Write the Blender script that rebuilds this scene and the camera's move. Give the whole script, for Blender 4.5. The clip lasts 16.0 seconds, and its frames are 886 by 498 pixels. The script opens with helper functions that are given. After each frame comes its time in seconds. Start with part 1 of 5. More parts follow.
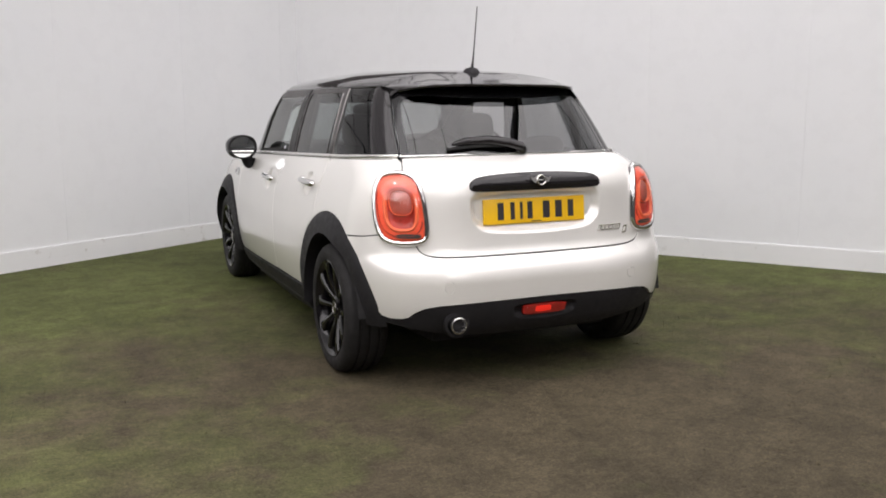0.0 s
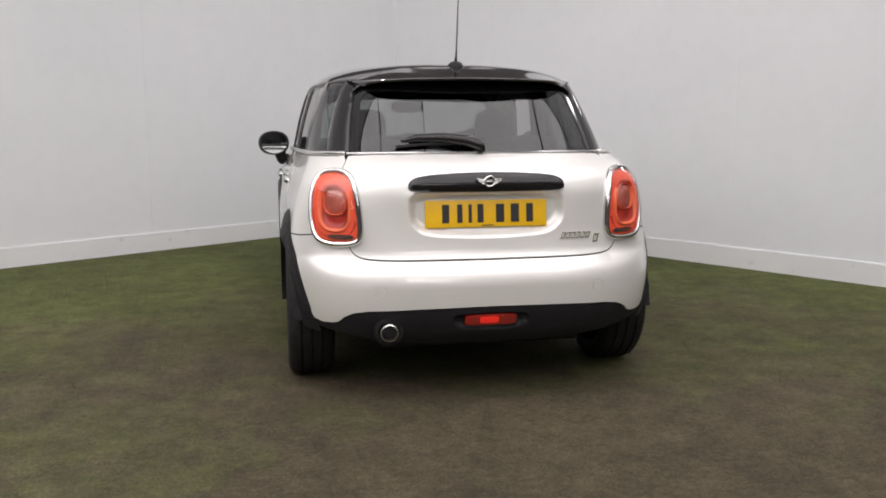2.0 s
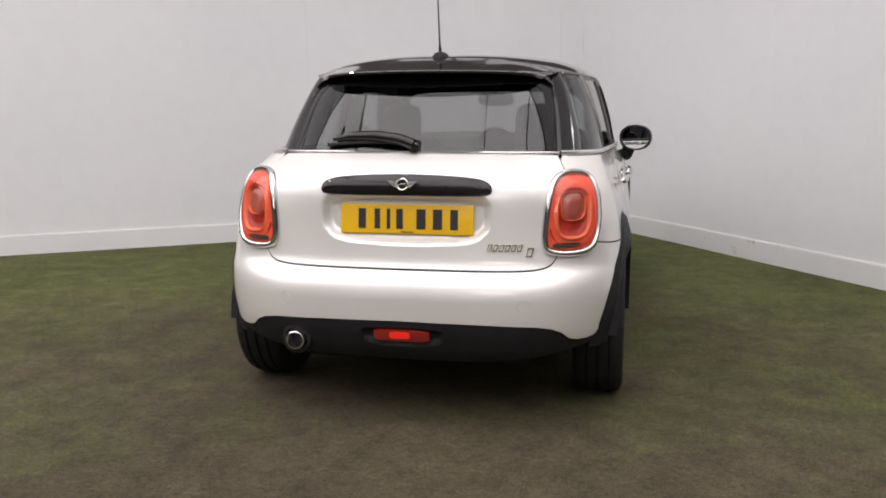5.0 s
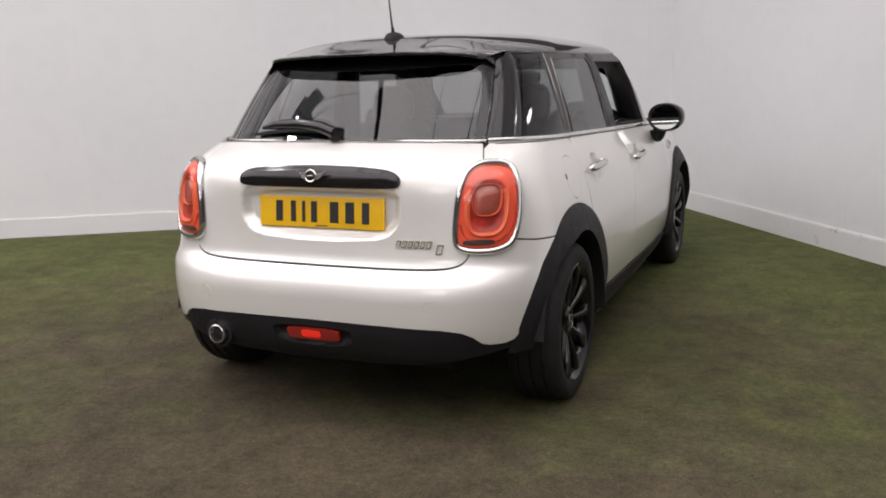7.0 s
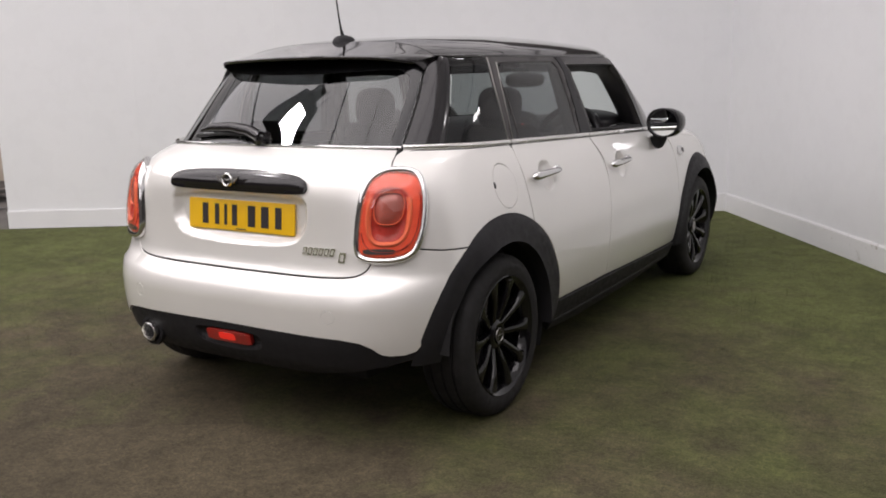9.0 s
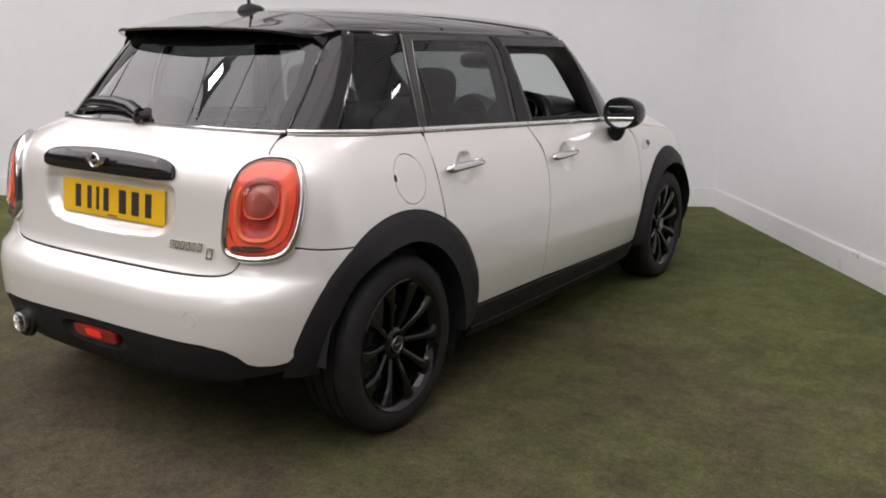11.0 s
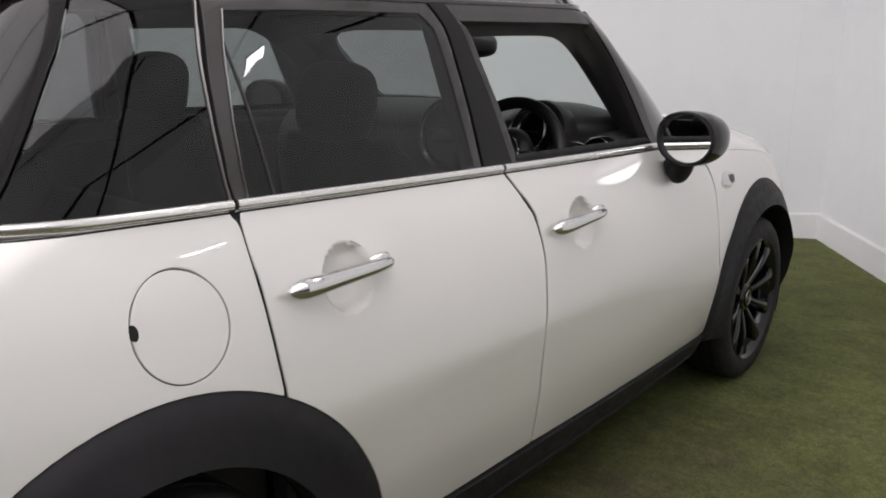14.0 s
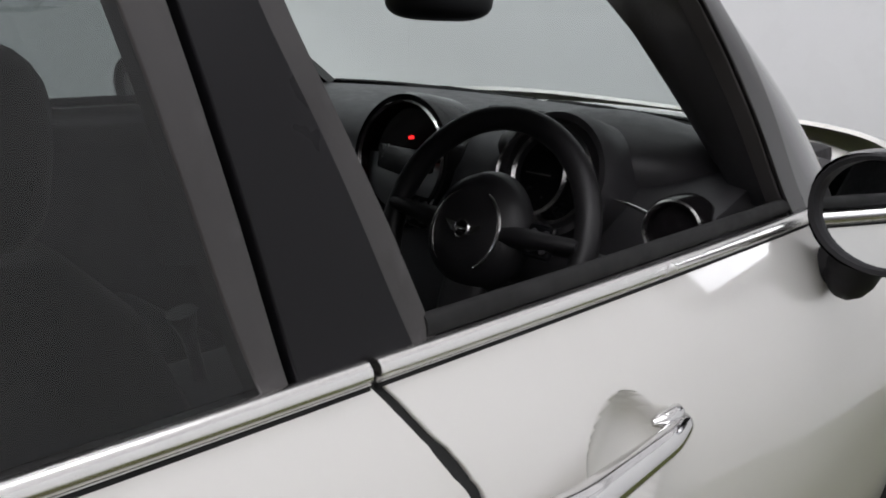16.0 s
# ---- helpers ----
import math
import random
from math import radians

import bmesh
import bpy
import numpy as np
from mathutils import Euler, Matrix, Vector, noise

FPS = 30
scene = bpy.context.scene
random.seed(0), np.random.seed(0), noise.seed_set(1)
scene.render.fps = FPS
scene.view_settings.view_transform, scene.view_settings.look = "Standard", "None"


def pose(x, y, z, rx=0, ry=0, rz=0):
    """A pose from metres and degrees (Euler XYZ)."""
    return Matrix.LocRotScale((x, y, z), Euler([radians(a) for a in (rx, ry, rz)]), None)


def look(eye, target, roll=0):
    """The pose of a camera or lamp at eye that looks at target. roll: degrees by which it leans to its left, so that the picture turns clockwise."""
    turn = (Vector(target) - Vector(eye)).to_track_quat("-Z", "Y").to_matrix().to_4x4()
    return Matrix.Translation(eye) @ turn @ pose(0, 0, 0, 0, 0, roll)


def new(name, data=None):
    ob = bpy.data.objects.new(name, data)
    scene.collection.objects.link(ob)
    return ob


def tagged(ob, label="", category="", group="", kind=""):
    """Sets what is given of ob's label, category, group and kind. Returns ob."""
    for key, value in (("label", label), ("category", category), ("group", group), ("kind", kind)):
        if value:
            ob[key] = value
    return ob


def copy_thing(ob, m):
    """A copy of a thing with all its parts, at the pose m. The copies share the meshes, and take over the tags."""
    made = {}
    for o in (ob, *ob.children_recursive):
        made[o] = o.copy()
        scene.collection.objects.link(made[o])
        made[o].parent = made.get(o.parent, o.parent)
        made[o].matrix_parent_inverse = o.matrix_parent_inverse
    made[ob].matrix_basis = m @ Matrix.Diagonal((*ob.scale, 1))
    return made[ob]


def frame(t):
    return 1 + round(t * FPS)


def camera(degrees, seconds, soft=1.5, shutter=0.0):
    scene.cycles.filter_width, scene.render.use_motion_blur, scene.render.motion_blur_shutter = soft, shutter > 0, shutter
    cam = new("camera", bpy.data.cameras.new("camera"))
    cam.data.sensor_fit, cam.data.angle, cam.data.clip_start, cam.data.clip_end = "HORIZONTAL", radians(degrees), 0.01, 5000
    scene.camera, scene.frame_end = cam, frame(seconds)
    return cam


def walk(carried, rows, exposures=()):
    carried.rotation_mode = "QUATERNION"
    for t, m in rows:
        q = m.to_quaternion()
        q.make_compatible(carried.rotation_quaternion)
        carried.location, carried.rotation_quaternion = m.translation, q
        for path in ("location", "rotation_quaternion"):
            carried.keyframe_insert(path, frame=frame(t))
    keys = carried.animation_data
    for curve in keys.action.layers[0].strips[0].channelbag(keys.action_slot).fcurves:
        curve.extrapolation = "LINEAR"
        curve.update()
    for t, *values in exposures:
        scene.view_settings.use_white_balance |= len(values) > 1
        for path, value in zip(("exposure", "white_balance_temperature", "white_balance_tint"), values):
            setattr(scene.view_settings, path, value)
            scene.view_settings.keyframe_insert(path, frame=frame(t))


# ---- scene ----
from mathutils.bvhtree import BVHTree
from mathutils.geometry import delaunay_2d_cdt as delaunay

cam = camera(53.05, 16.0, soft=1.85)
PATH = [
    (0.0, (-1.979, -3.413, 1.265), (-1.185, -1.607, 0.938), -0.18),
    (0.5, (-1.718, -3.447, 1.251), (-0.950, -1.627, 0.936), -0.44),
    (1.0, (-1.451, -3.520, 1.238), (-0.808, -1.654, 0.917), 0.12),
    (1.5, (-1.148, -3.553, 1.234), (-0.655, -1.641, 0.916), -1.12),
    (2.0, (-0.858, -3.528, 1.238), (-0.494, -1.589, 0.914), 0.04),
    (2.5, (-0.581, -3.475, 1.239), (-0.304, -1.525, 0.892), -0.58),
    (3.0, (-0.298, -3.435, 1.249), (-0.166, -1.470, 0.904), -0.01),
    (3.5, (0.002, -3.415, 1.241), (-0.007, -1.444, 0.905), -1.30),
    (4.0, (0.311, -3.359, 1.249), (0.136, -1.397, 0.907), -0.51),
    (6.5, (1.454, -2.841, 1.270), (0.791, -0.991, 0.897), -2.03),
    (7.0, (1.673, -2.695, 1.282), (0.894, -0.896, 0.884), -1.73),
    (7.5, (1.818, -2.583, 1.297), (0.986, -0.806, 0.912), -1.54),
    (8.0, (2.027, -2.456, 1.306), (1.067, -0.741, 0.935), -0.66),
    (8.5, (2.222, -2.359, 1.311), (1.180, -0.693, 0.939), -1.24),
    (9.0, (2.311, -2.280, 1.293), (1.281, -0.612, 0.894), -1.47),
    (9.5, (2.435, -2.143, 1.282), (1.403, -0.474, 0.895), -0.58),
    (10.0, (2.513, -2.046, 1.290), (1.479, -0.388, 0.867), 0.42),
    (12.5, (2.244, -1.056, 1.304), (1.155, 0.560, 0.852), 0.22),
    (13.0, (2.085, -0.758, 1.314), (1.022, 0.876, 0.868), 0.54),
    (13.5, (1.966, -0.385, 1.302), (0.834, 1.193, 0.828), 0.63),
    (14.0, (1.838, -0.083, 1.300), (0.652, 1.447, 0.798), 0.74),
    (14.5, (1.642, 0.259, 1.315), (0.482, 1.798, 0.782), 1.92),
    (15.0, (1.507, 0.551, 1.287), (0.325, 2.060, 0.717), 0.57),
    (15.5, (1.339, 0.903, 1.285), (0.079, 2.351, 0.724), 0.00),
    (16.0, (1.179, 1.140, 1.253), (-0.115, 2.548, 0.667), 0.96),
]
walk(cam, [(t, look(eye, target, roll)) for t, eye, target, roll in PATH], exposures=[(0.0, 0.09, 6600, 15), (1.5, 0.13, 6600, 15), (2.0, -0.12, 6600, 15), (3.0, -0.10, 6650, 16), (12.5, -0.05, 6650, 17.5), (13.5, 0.0, 6600, 17), (14.0, 0.07, 6550, 15.5), (14.5, 0.09, 6400, 12.5), (16.0, 0.14, 6350, 13.5)])

# ---- world and lights ----
world = bpy.data.worlds.new("world")
scene.world = world
world.use_nodes = True
world.node_tree.nodes["Background"].inputs[0].default_value = (0.80, 0.86, 1.0, 1)
world.node_tree.nodes["Background"].inputs[1].default_value = 0.10


def lamp(name, x, y, z, sx, sy, watts, colour=(1, 0.97, 0.93), tilt=0.0, turn=0.0):
    data = bpy.data.lights.new(name, "AREA")
    data.shape, data.size, data.size_y, data.energy, data.color = "RECTANGLE", sx, sy, watts, colour
    ob = new(name, data)
    ob.matrix_world = pose(x, y, z, tilt, 0, turn)
    return ob



for x, y, z, watts in ((-2.45, -0.35, 4.05, 24), (4.86, 3.95, 3.82, 24), (1.2, 2.6, 4.3, 9)):
    lamp("panel_light", x, y, z, *((0.34, 0.2) if x < 0 else (0.62, 0.42)), watts, (1, 1, 1), turn=35)

# ---- materials ----


def material(name):
    m = bpy.data.materials.new(name)
    m.use_nodes = True
    return m, m.node_tree, m.node_tree.nodes["Principled BSDF"]


def noise_node(tree, scale, detail=3.0, rough=0.55):
    co = tree.nodes.new("ShaderNodeTexCoord")
    n = tree.nodes.new("ShaderNodeTexNoise")
    n.inputs["Scale"].default_value, n.inputs["Detail"].default_value, n.inputs["Roughness"].default_value = scale, detail, rough
    tree.links.new(co.outputs["Object"], n.inputs["Vector"])
    return n.outputs["Fac"]


def ramp_node(tree, fac, stops):
    r = tree.nodes.new("ShaderNodeValToRGB")
    while len(r.color_ramp.elements) < len(stops):
        r.color_ramp.elements.new(0.5)
    for e, (at, c) in zip(r.color_ramp.elements, stops):
        e.position, e.color = at, (*c, 1) if len(c) == 3 else c
    tree.links.new(fac, r.inputs[0])
    return r.outputs[0]


def mix_node(tree, fac, a, b):
    m = tree.nodes.new("ShaderNodeMix")
    m.data_type = "RGBA"
    for socket, v in ((0, fac), (6, a), (7, b)):
        if hasattr(v, "is_output"):
            tree.links.new(v, m.inputs[socket])
        else:
            m.inputs[socket].default_value = v if socket == 0 else (*v, 1)
    return m.outputs[2]


def bump_node(tree, bsdf, fac, strength, distance):
    b = tree.nodes.new("ShaderNodeBump")
    b.inputs["Strength"].default_value, b.inputs["Distance"].default_value = strength, distance
    tree.links.new(fac, b.inputs["Height"])
    tree.links.new(b.outputs[0], bsdf.inputs["Normal"])


def surface(name, colour, rough, metal=0.0, coat=0.0, vary=0.12, scale=6.0, grain=0.0, grain_scale=300.0, spec=0.5, coat_rough=0.03):
    """A painted, moulded or metal surface: colour that drifts a little, uneven gloss and a fine grain."""
    m, tree, b = material(name)
    f = noise_node(tree, scale, 5)
    lo, hi = [c * (1 - vary) for c in colour], [min(1, c * (1 + vary * 0.6)) for c in colour]
    tree.links.new(ramp_node(tree, f, [(0.3, lo), (0.7, hi)]), b.inputs["Base Color"])
    g = noise_node(tree, scale * 4, 4)
    tree.links.new(ramp_node(tree, g, [(0.3, [rough * 0.85] * 3), (0.75, [min(1, rough * 1.2)] * 3)]), b.inputs["Roughness"])
    b.inputs["Metallic"].default_value, b.inputs["Coat Weight"].default_value = metal, coat
    b.inputs["Coat Roughness"].default_value, b.inputs["Specular IOR Level"].default_value = coat_rough, spec
    if grain:
        bump_node(tree, b, noise_node(tree, grain_scale, 2), grain, 0.002)
    return m


def glazing(name, tint, gloss=0.02, base=0.08):
    """Thin glass: tinted see-through, with a mirror-like sheen that grows at a slant."""
    m = bpy.data.materials.new(name)
    m.use_nodes = True
    tree = m.node_tree
    tree.nodes.clear()
    out = tree.nodes.new("ShaderNodeOutputMaterial")
    mix = tree.nodes.new("ShaderNodeMixShader")
    clear = tree.nodes.new("ShaderNodeBsdfTransparent")
    clear.inputs[0].default_value = (*tint, 1)
    shine = tree.nodes.new("ShaderNodeBsdfGlossy")
    shine.inputs["Roughness"].default_value = gloss
    face = tree.nodes.new("ShaderNodeLayerWeight")
    face.inputs[0].default_value = 0.5
    power = tree.nodes.new("ShaderNodeMath")
    power.operation = "POWER"
    power.inputs[1].default_value = 4.0
    tree.links.new(face.outputs["Facing"], power.inputs[0])
    rise = tree.nodes.new("ShaderNodeMath")
    rise.operation, rise.use_clamp = "MULTIPLY_ADD", True
    rise.inputs[1].default_value, rise.inputs[2].default_value = 1 - base, base
    tree.links.new(power.outputs[0], rise.inputs[0])
    tree.links.new(rise.outputs[0], mix.inputs[0])
    tree.links.new(clear.outputs[0], mix.inputs[1])
    tree.links.new(shine.outputs[0], mix.inputs[2])
    tree.links.new(mix.outputs[0], out.inputs[0])
    return m


PAINT = surface("white_paint", (0.83, 0.815, 0.78), 0.38, metal=0.32, coat=1.0, vary=0.03, scale=2.0, grain=0.02, grain_scale=900)
PAINT.node_tree.nodes["Principled BSDF"].inputs["Coat IOR"].default_value = 1.62
BLACK = surface("gloss_black", (0.013, 0.012, 0.0125), 0.07, coat=0.7, vary=0.3, scale=3)
PILLAR = surface("dark_pillar_film", (0.011, 0.0105, 0.012), 0.3, vary=0.06, scale=2, spec=0.2)
PIANO = surface("piano_black", (0.012, 0.0105, 0.0115), 0.14, coat=0.25, vary=0.3, scale=3, spec=0.3)
CLAD = surface("black_plastic", (0.0135, 0.0128, 0.0145), 0.6, vary=0.25, scale=9, grain=0.25, grain_scale=420, spec=0.28)
FRAME = surface("satin_black", (0.052, 0.048, 0.048), 0.36, vary=0.2, scale=8, grain=0.08)
SEAL = surface("black_rubber_seal", (0.008, 0.008, 0.008), 0.8, vary=0.2)
RUBBER = surface("tyre_rubber", (0.015, 0.0142, 0.0145), 0.7, vary=0.35, scale=14, grain=0.3, grain_scale=260, spec=0.3)
RIM = surface("black_alloy", (0.0045, 0.0042, 0.005), 0.12, coat=0.15, vary=0.3, scale=5, spec=0.4)
CHROME = surface("chrome", (0.74, 0.735, 0.73), 0.10, metal=1.0, vary=0.05, scale=8)
SATIN = surface("satin_chrome", (0.86, 0.85, 0.83), 0.24, metal=1.0, vary=0.0, scale=1)
STEEL = surface("dark_steel", (0.30, 0.29, 0.28), 0.4, metal=1.0, vary=0.25, scale=12)
DEEP_BLACK = surface("deep_black", (0.010, 0.0095, 0.010), 0.9, vary=0.2)
YELLOW = surface("plate_yellow", (0.86, 0.50, 0.012), 0.35, vary=0.06, scale=12)
INK = surface("plate_black", (0.03, 0.026, 0.03), 0.45, vary=0.1)
TRIM = surface("cabin_plastic", (0.062, 0.060, 0.064), 0.44, vary=0.25, scale=10, grain=0.2, grain_scale=350)
LEATHER = surface("black_leather", (0.021, 0.020, 0.0215), 0.42, vary=0.25, scale=14, grain=0.25, grain_scale=420)
DIAL = surface("dial_black", (0.007, 0.007, 0.008), 0.25, vary=0.2, spec=0.4)
CLOTH = surface("seat_cloth", (0.013, 0.0125, 0.014), 0.9, vary=0.35, scale=30, grain=0.4, grain_scale=500)
LINING = surface("roof_lining", (0.075, 0.073, 0.072), 0.95, vary=0.1)
REDCORE = surface("lamp_red", (1.0, 0.11, 0.045), 0.4, coat=0.0, vary=0.18, scale=10)
REDDARK = surface("lamp_dark_red", (0.42, 0.02, 0.014), 0.35, coat=0.0, vary=0.3, scale=12)
SMOKED = surface("lamp_grey", (0.46, 0.12, 0.09), 0.14, coat=0.5, vary=0.3, scale=15)
BOWL = surface("lamp_bowl", (0.50, 0.040, 0.024), 0.3, vary=0.4, scale=20)
GUIDE = surface("lamp_light_guide", (1.0, 0.20, 0.085), 0.35, vary=0.1)
BORDER = surface("glass_border_black", (0.008, 0.008, 0.009), 0.12, vary=0.2, spec=0.5)
LENS = glazing("lamp_lens", (1.0, 0.97, 0.96), 0.015, 0.07)
PRIVACY = glazing("privacy_glass", (0.28, 0.30, 0.305), 0.012, 0.045)
REARGLASS = glazing("rear_glass", (0.25, 0.255, 0.26), 0.012, 0.072)
CLEAR = glazing("clear_glass", (0.76, 0.82, 0.805), 0.012, 0.06)
MIRROR = surface("mirror_glass", (0.85, 0.87, 0.88), 0.015, metal=1.0, vary=0.0)


def glow(name, colour, strength):
    m, tree, b = material(name)
    b.inputs["Base Color"].default_value = (*colour, 1)
    b.inputs["Emission Color"].default_value, b.inputs["Emission Strength"].default_value = (*colour, 1), strength
    return m


FOGLIT = glow("fog_lamp_lit", (1.0, 0.03, 0.015), 0.32)
TELLTALE = glow("hazard_telltale", (1.0, 0.02, 0.02), 2.0)


def wall_material():
    m, tree, b = material("white_wall_board")
    f = noise_node(tree, 0.9, 4)
    c = ramp_node(tree, f, [(0.25, (0.725, 0.735, 0.75)), (0.75, (0.765, 0.77, 0.778))])
    s = ramp_node(tree, noise_node(tree, 7, 6), [(0.42, (0.55, 0.54, 0.52)), (0.5, (1, 1, 1))])
    mul = tree.nodes.new("ShaderNodeMix")
    mul.data_type, mul.blend_type = "RGBA", "MULTIPLY"
    mul.inputs[0].default_value = 0.03
    tree.links.new(c, mul.inputs[6])
    tree.links.new(s, mul.inputs[7])
    tree.links.new(mul.outputs[2], b.inputs["Base Color"])
    b.inputs["Roughness"].default_value = 0.55
    bump_node(tree, b, noise_node(tree, 14, 2), 0.03, 0.002)
    return m


def turf_material(name, lift):
    m, tree, b = material(name)
    big, mid, fine = noise_node(tree, 0.55, 4, 0.6), noise_node(tree, 2.6, 5, 0.65), noise_node(tree, 90, 3, 0.7)
    green = ramp_node(tree, fine, [(0.3, [c * lift for c in (0.070, 0.081, 0.027)]), (0.7, [c * lift for c in (0.121, 0.132, 0.047)])])
    # worn brown, made darker to carry some of the car's shade
    worn = ramp_node(tree, fine, [(0.3, [c * lift for c in (0.047, 0.0385, 0.0240)]), (0.7, [c * lift for c in (0.089, 0.0725, 0.0440)])])
    add = tree.nodes.new("ShaderNodeMath")
    add.operation = "MULTIPLY_ADD"
    add.inputs[1].default_value = 0.45
    tree.links.new(mid, add.inputs[0])
    half = tree.nodes.new("ShaderNodeMath")
    half.operation = "MULTIPLY"
    half.inputs[1].default_value = 0.55
    tree.links.new(big, half.inputs[0])
    tree.links.new(half.outputs[0], add.inputs[2])
    # turf trodden brown behind the car, colour darkened for soft shade; greener towards walls
    co = tree.nodes.new("ShaderNodeTexCoord")
    dist = tree.nodes.new("ShaderNodeVectorMath")
    dist.operation = "DISTANCE"
    dist.inputs[1].default_value = (0.1, -0.8, 0)
    tree.links.new(co.outputs["Object"], dist.inputs[0])
    fall = tree.nodes.new("ShaderNodeMapRange")
    for k, v in ((1, 0.6), (2, 4.6), (3, 0.13), (4, -0.14)):
        fall.inputs[k].default_value = v
    tree.links.new(dist.outputs["Value"], fall.inputs[0])
    tot = tree.nodes.new("ShaderNodeMath")
    tree.links.new(add.outputs[0], tot.inputs[0])
    tree.links.new(fall.outputs[0], tot.inputs[1])
    where = ramp_node(tree, tot.outputs[0], [(0.40, (0, 0, 0)), (0.60, (1, 1, 1))])
    ground = mix_node(tree, where, green, worn)
    for scale, detail, lo, hi in ((1.1, 5, 0.72, 1.14), (6.5, 5, 0.76, 1.15), (33, 4, 0.80, 1.18), (150, 3, 0.82, 1.20)):
        blot = ramp_node(tree, noise_node(tree, scale, detail, 0.62), [(0.34, [lo] * 3), (0.66, [hi] * 3)])
        mul = tree.nodes.new("ShaderNodeMix")
        mul.data_type, mul.blend_type, mul.clamp_result = "RGBA", "MULTIPLY", False
        mul.inputs[0].default_value = 1.0
        tree.links.new(ground, mul.inputs[6])
        tree.links.new(blot, mul.inputs[7])
        ground = mul.outputs[2]
    tree.links.new(ground, b.inputs["Base Color"])
    b.inputs["Roughness"].default_value, b.inputs["Specular IOR Level"].default_value = 0.85, 0.2
    bump_node(tree, b, fine, 0.35, 0.006)
    return m




def skirting_material():
    m, tree, b = material("scuffed_skirting_paint")
    c = ramp_node(tree, noise_node(tree, 1.3, 4), [(0.3, (0.72, 0.725, 0.73)), (0.7, (0.78, 0.78, 0.78))])
    scuff = ramp_node(tree, noise_node(tree, 9, 7, 0.7), [(0.60, (0, 0, 0)), (0.68, (1, 1, 1))])
    where = ramp_node(tree, noise_node(tree, 0.8, 2), [(0.48, (0, 0, 0)), (0.62, (0.75, 0.75, 0.75))])
    both_ = tree.nodes.new("ShaderNodeMath")
    both_.operation = "MULTIPLY"
    tree.links.new(scuff, both_.inputs[0])
    tree.links.new(where, both_.inputs[1])
    tree.links.new(mix_node(tree, both_.outputs[0], c, (0.36, 0.33, 0.29)), b.inputs["Base Color"])
    b.inputs["Roughness"].default_value = 0.5
    return m


WALL, SKIRT = wall_material(), skirting_material()
TURF = turf_material("turf_base", 1.0)
BLADE = turf_material("turf_blade", 1.15)
CONCRETE = surface("grey_concrete", (0.13, 0.122, 0.113), 0.8, vary=0.3, scale=3, grain=0.3, grain_scale=60)
PLASTER = surface("stained_plaster", (0.55, 0.47, 0.38), 0.85, vary=0.35, scale=2.2, grain=0.3, grain_scale=40)


def daylit_sheet(name, strength):
    """Translucent sheeting that glows as if it let the daylight through."""
    m, tree, b = material(name)
    c = ramp_node(tree, noise_node(tree, 0.30, 4), [(0.32, (0.60, 0.60, 0.62)), (0.68, (1.0, 0.988, 0.978))])
    b.inputs["Base Color"].default_value = (0.6, 0.6, 0.6, 1)
    b.inputs["Roughness"].default_value = 0.8
    tree.links.new(c, b.inputs["Emission Color"])
    b.inputs["Emission Strength"].default_value = strength
    return m


# one roof sheet at two strengths; the dim copy only holds light back
ROOFING, SHADED = daylit_sheet("translucent_roof_sheet", 3.5), daylit_sheet("dimmed_roof_sheet", 0.75)
# glow added out of view, mirrored as a bright patch on the front door
PATCHGLOW = daylit_sheet("door_patch_glow", 5.0)
SHEET = surface("dull_roof_sheet", (0.14, 0.13, 0.126), 0.6, vary=0.12, scale=1.5)
RIB = surface("dark_steel_rib", (0.045, 0.043, 0.045), 0.6, vary=0.2)

# ---- body surface ----
def spline(pts, v):
    # smooth monotone interpolation through (key, value) pairs
    n = len(pts)
    if v <= pts[0][0]:
        return pts[0][1]
    if v >= pts[-1][0]:
        return pts[-1][1]
    i = 0
    while v > pts[i + 1][0]:
        i += 1
    def slope(k):
        if k == 0 or k == n - 1:
            a, b = (0, 1) if k == 0 else (n - 2, n - 1)
            return (pts[b][1] - pts[a][1]) / (pts[b][0] - pts[a][0])
        a = (pts[k][1] - pts[k - 1][1]) / (pts[k][0] - pts[k - 1][0])
        b = (pts[k + 1][1] - pts[k][1]) / (pts[k + 1][0] - pts[k][0])
        return 0.0 if a * b <= 0 else 2 * a * b / (a + b)
    (x0, y0), (x1, y1) = pts[i], pts[i + 1]
    h = x1 - x0
    s = (v - x0) / h
    m0, m1 = slope(i) * h, slope(i + 1) * h
    return y0 * (1 + 2 * s) * (1 - s) ** 2 + m0 * s * (1 - s) ** 2 + y1 * s * s * (3 - 2 * s) + m1 * s * s * (s - 1)

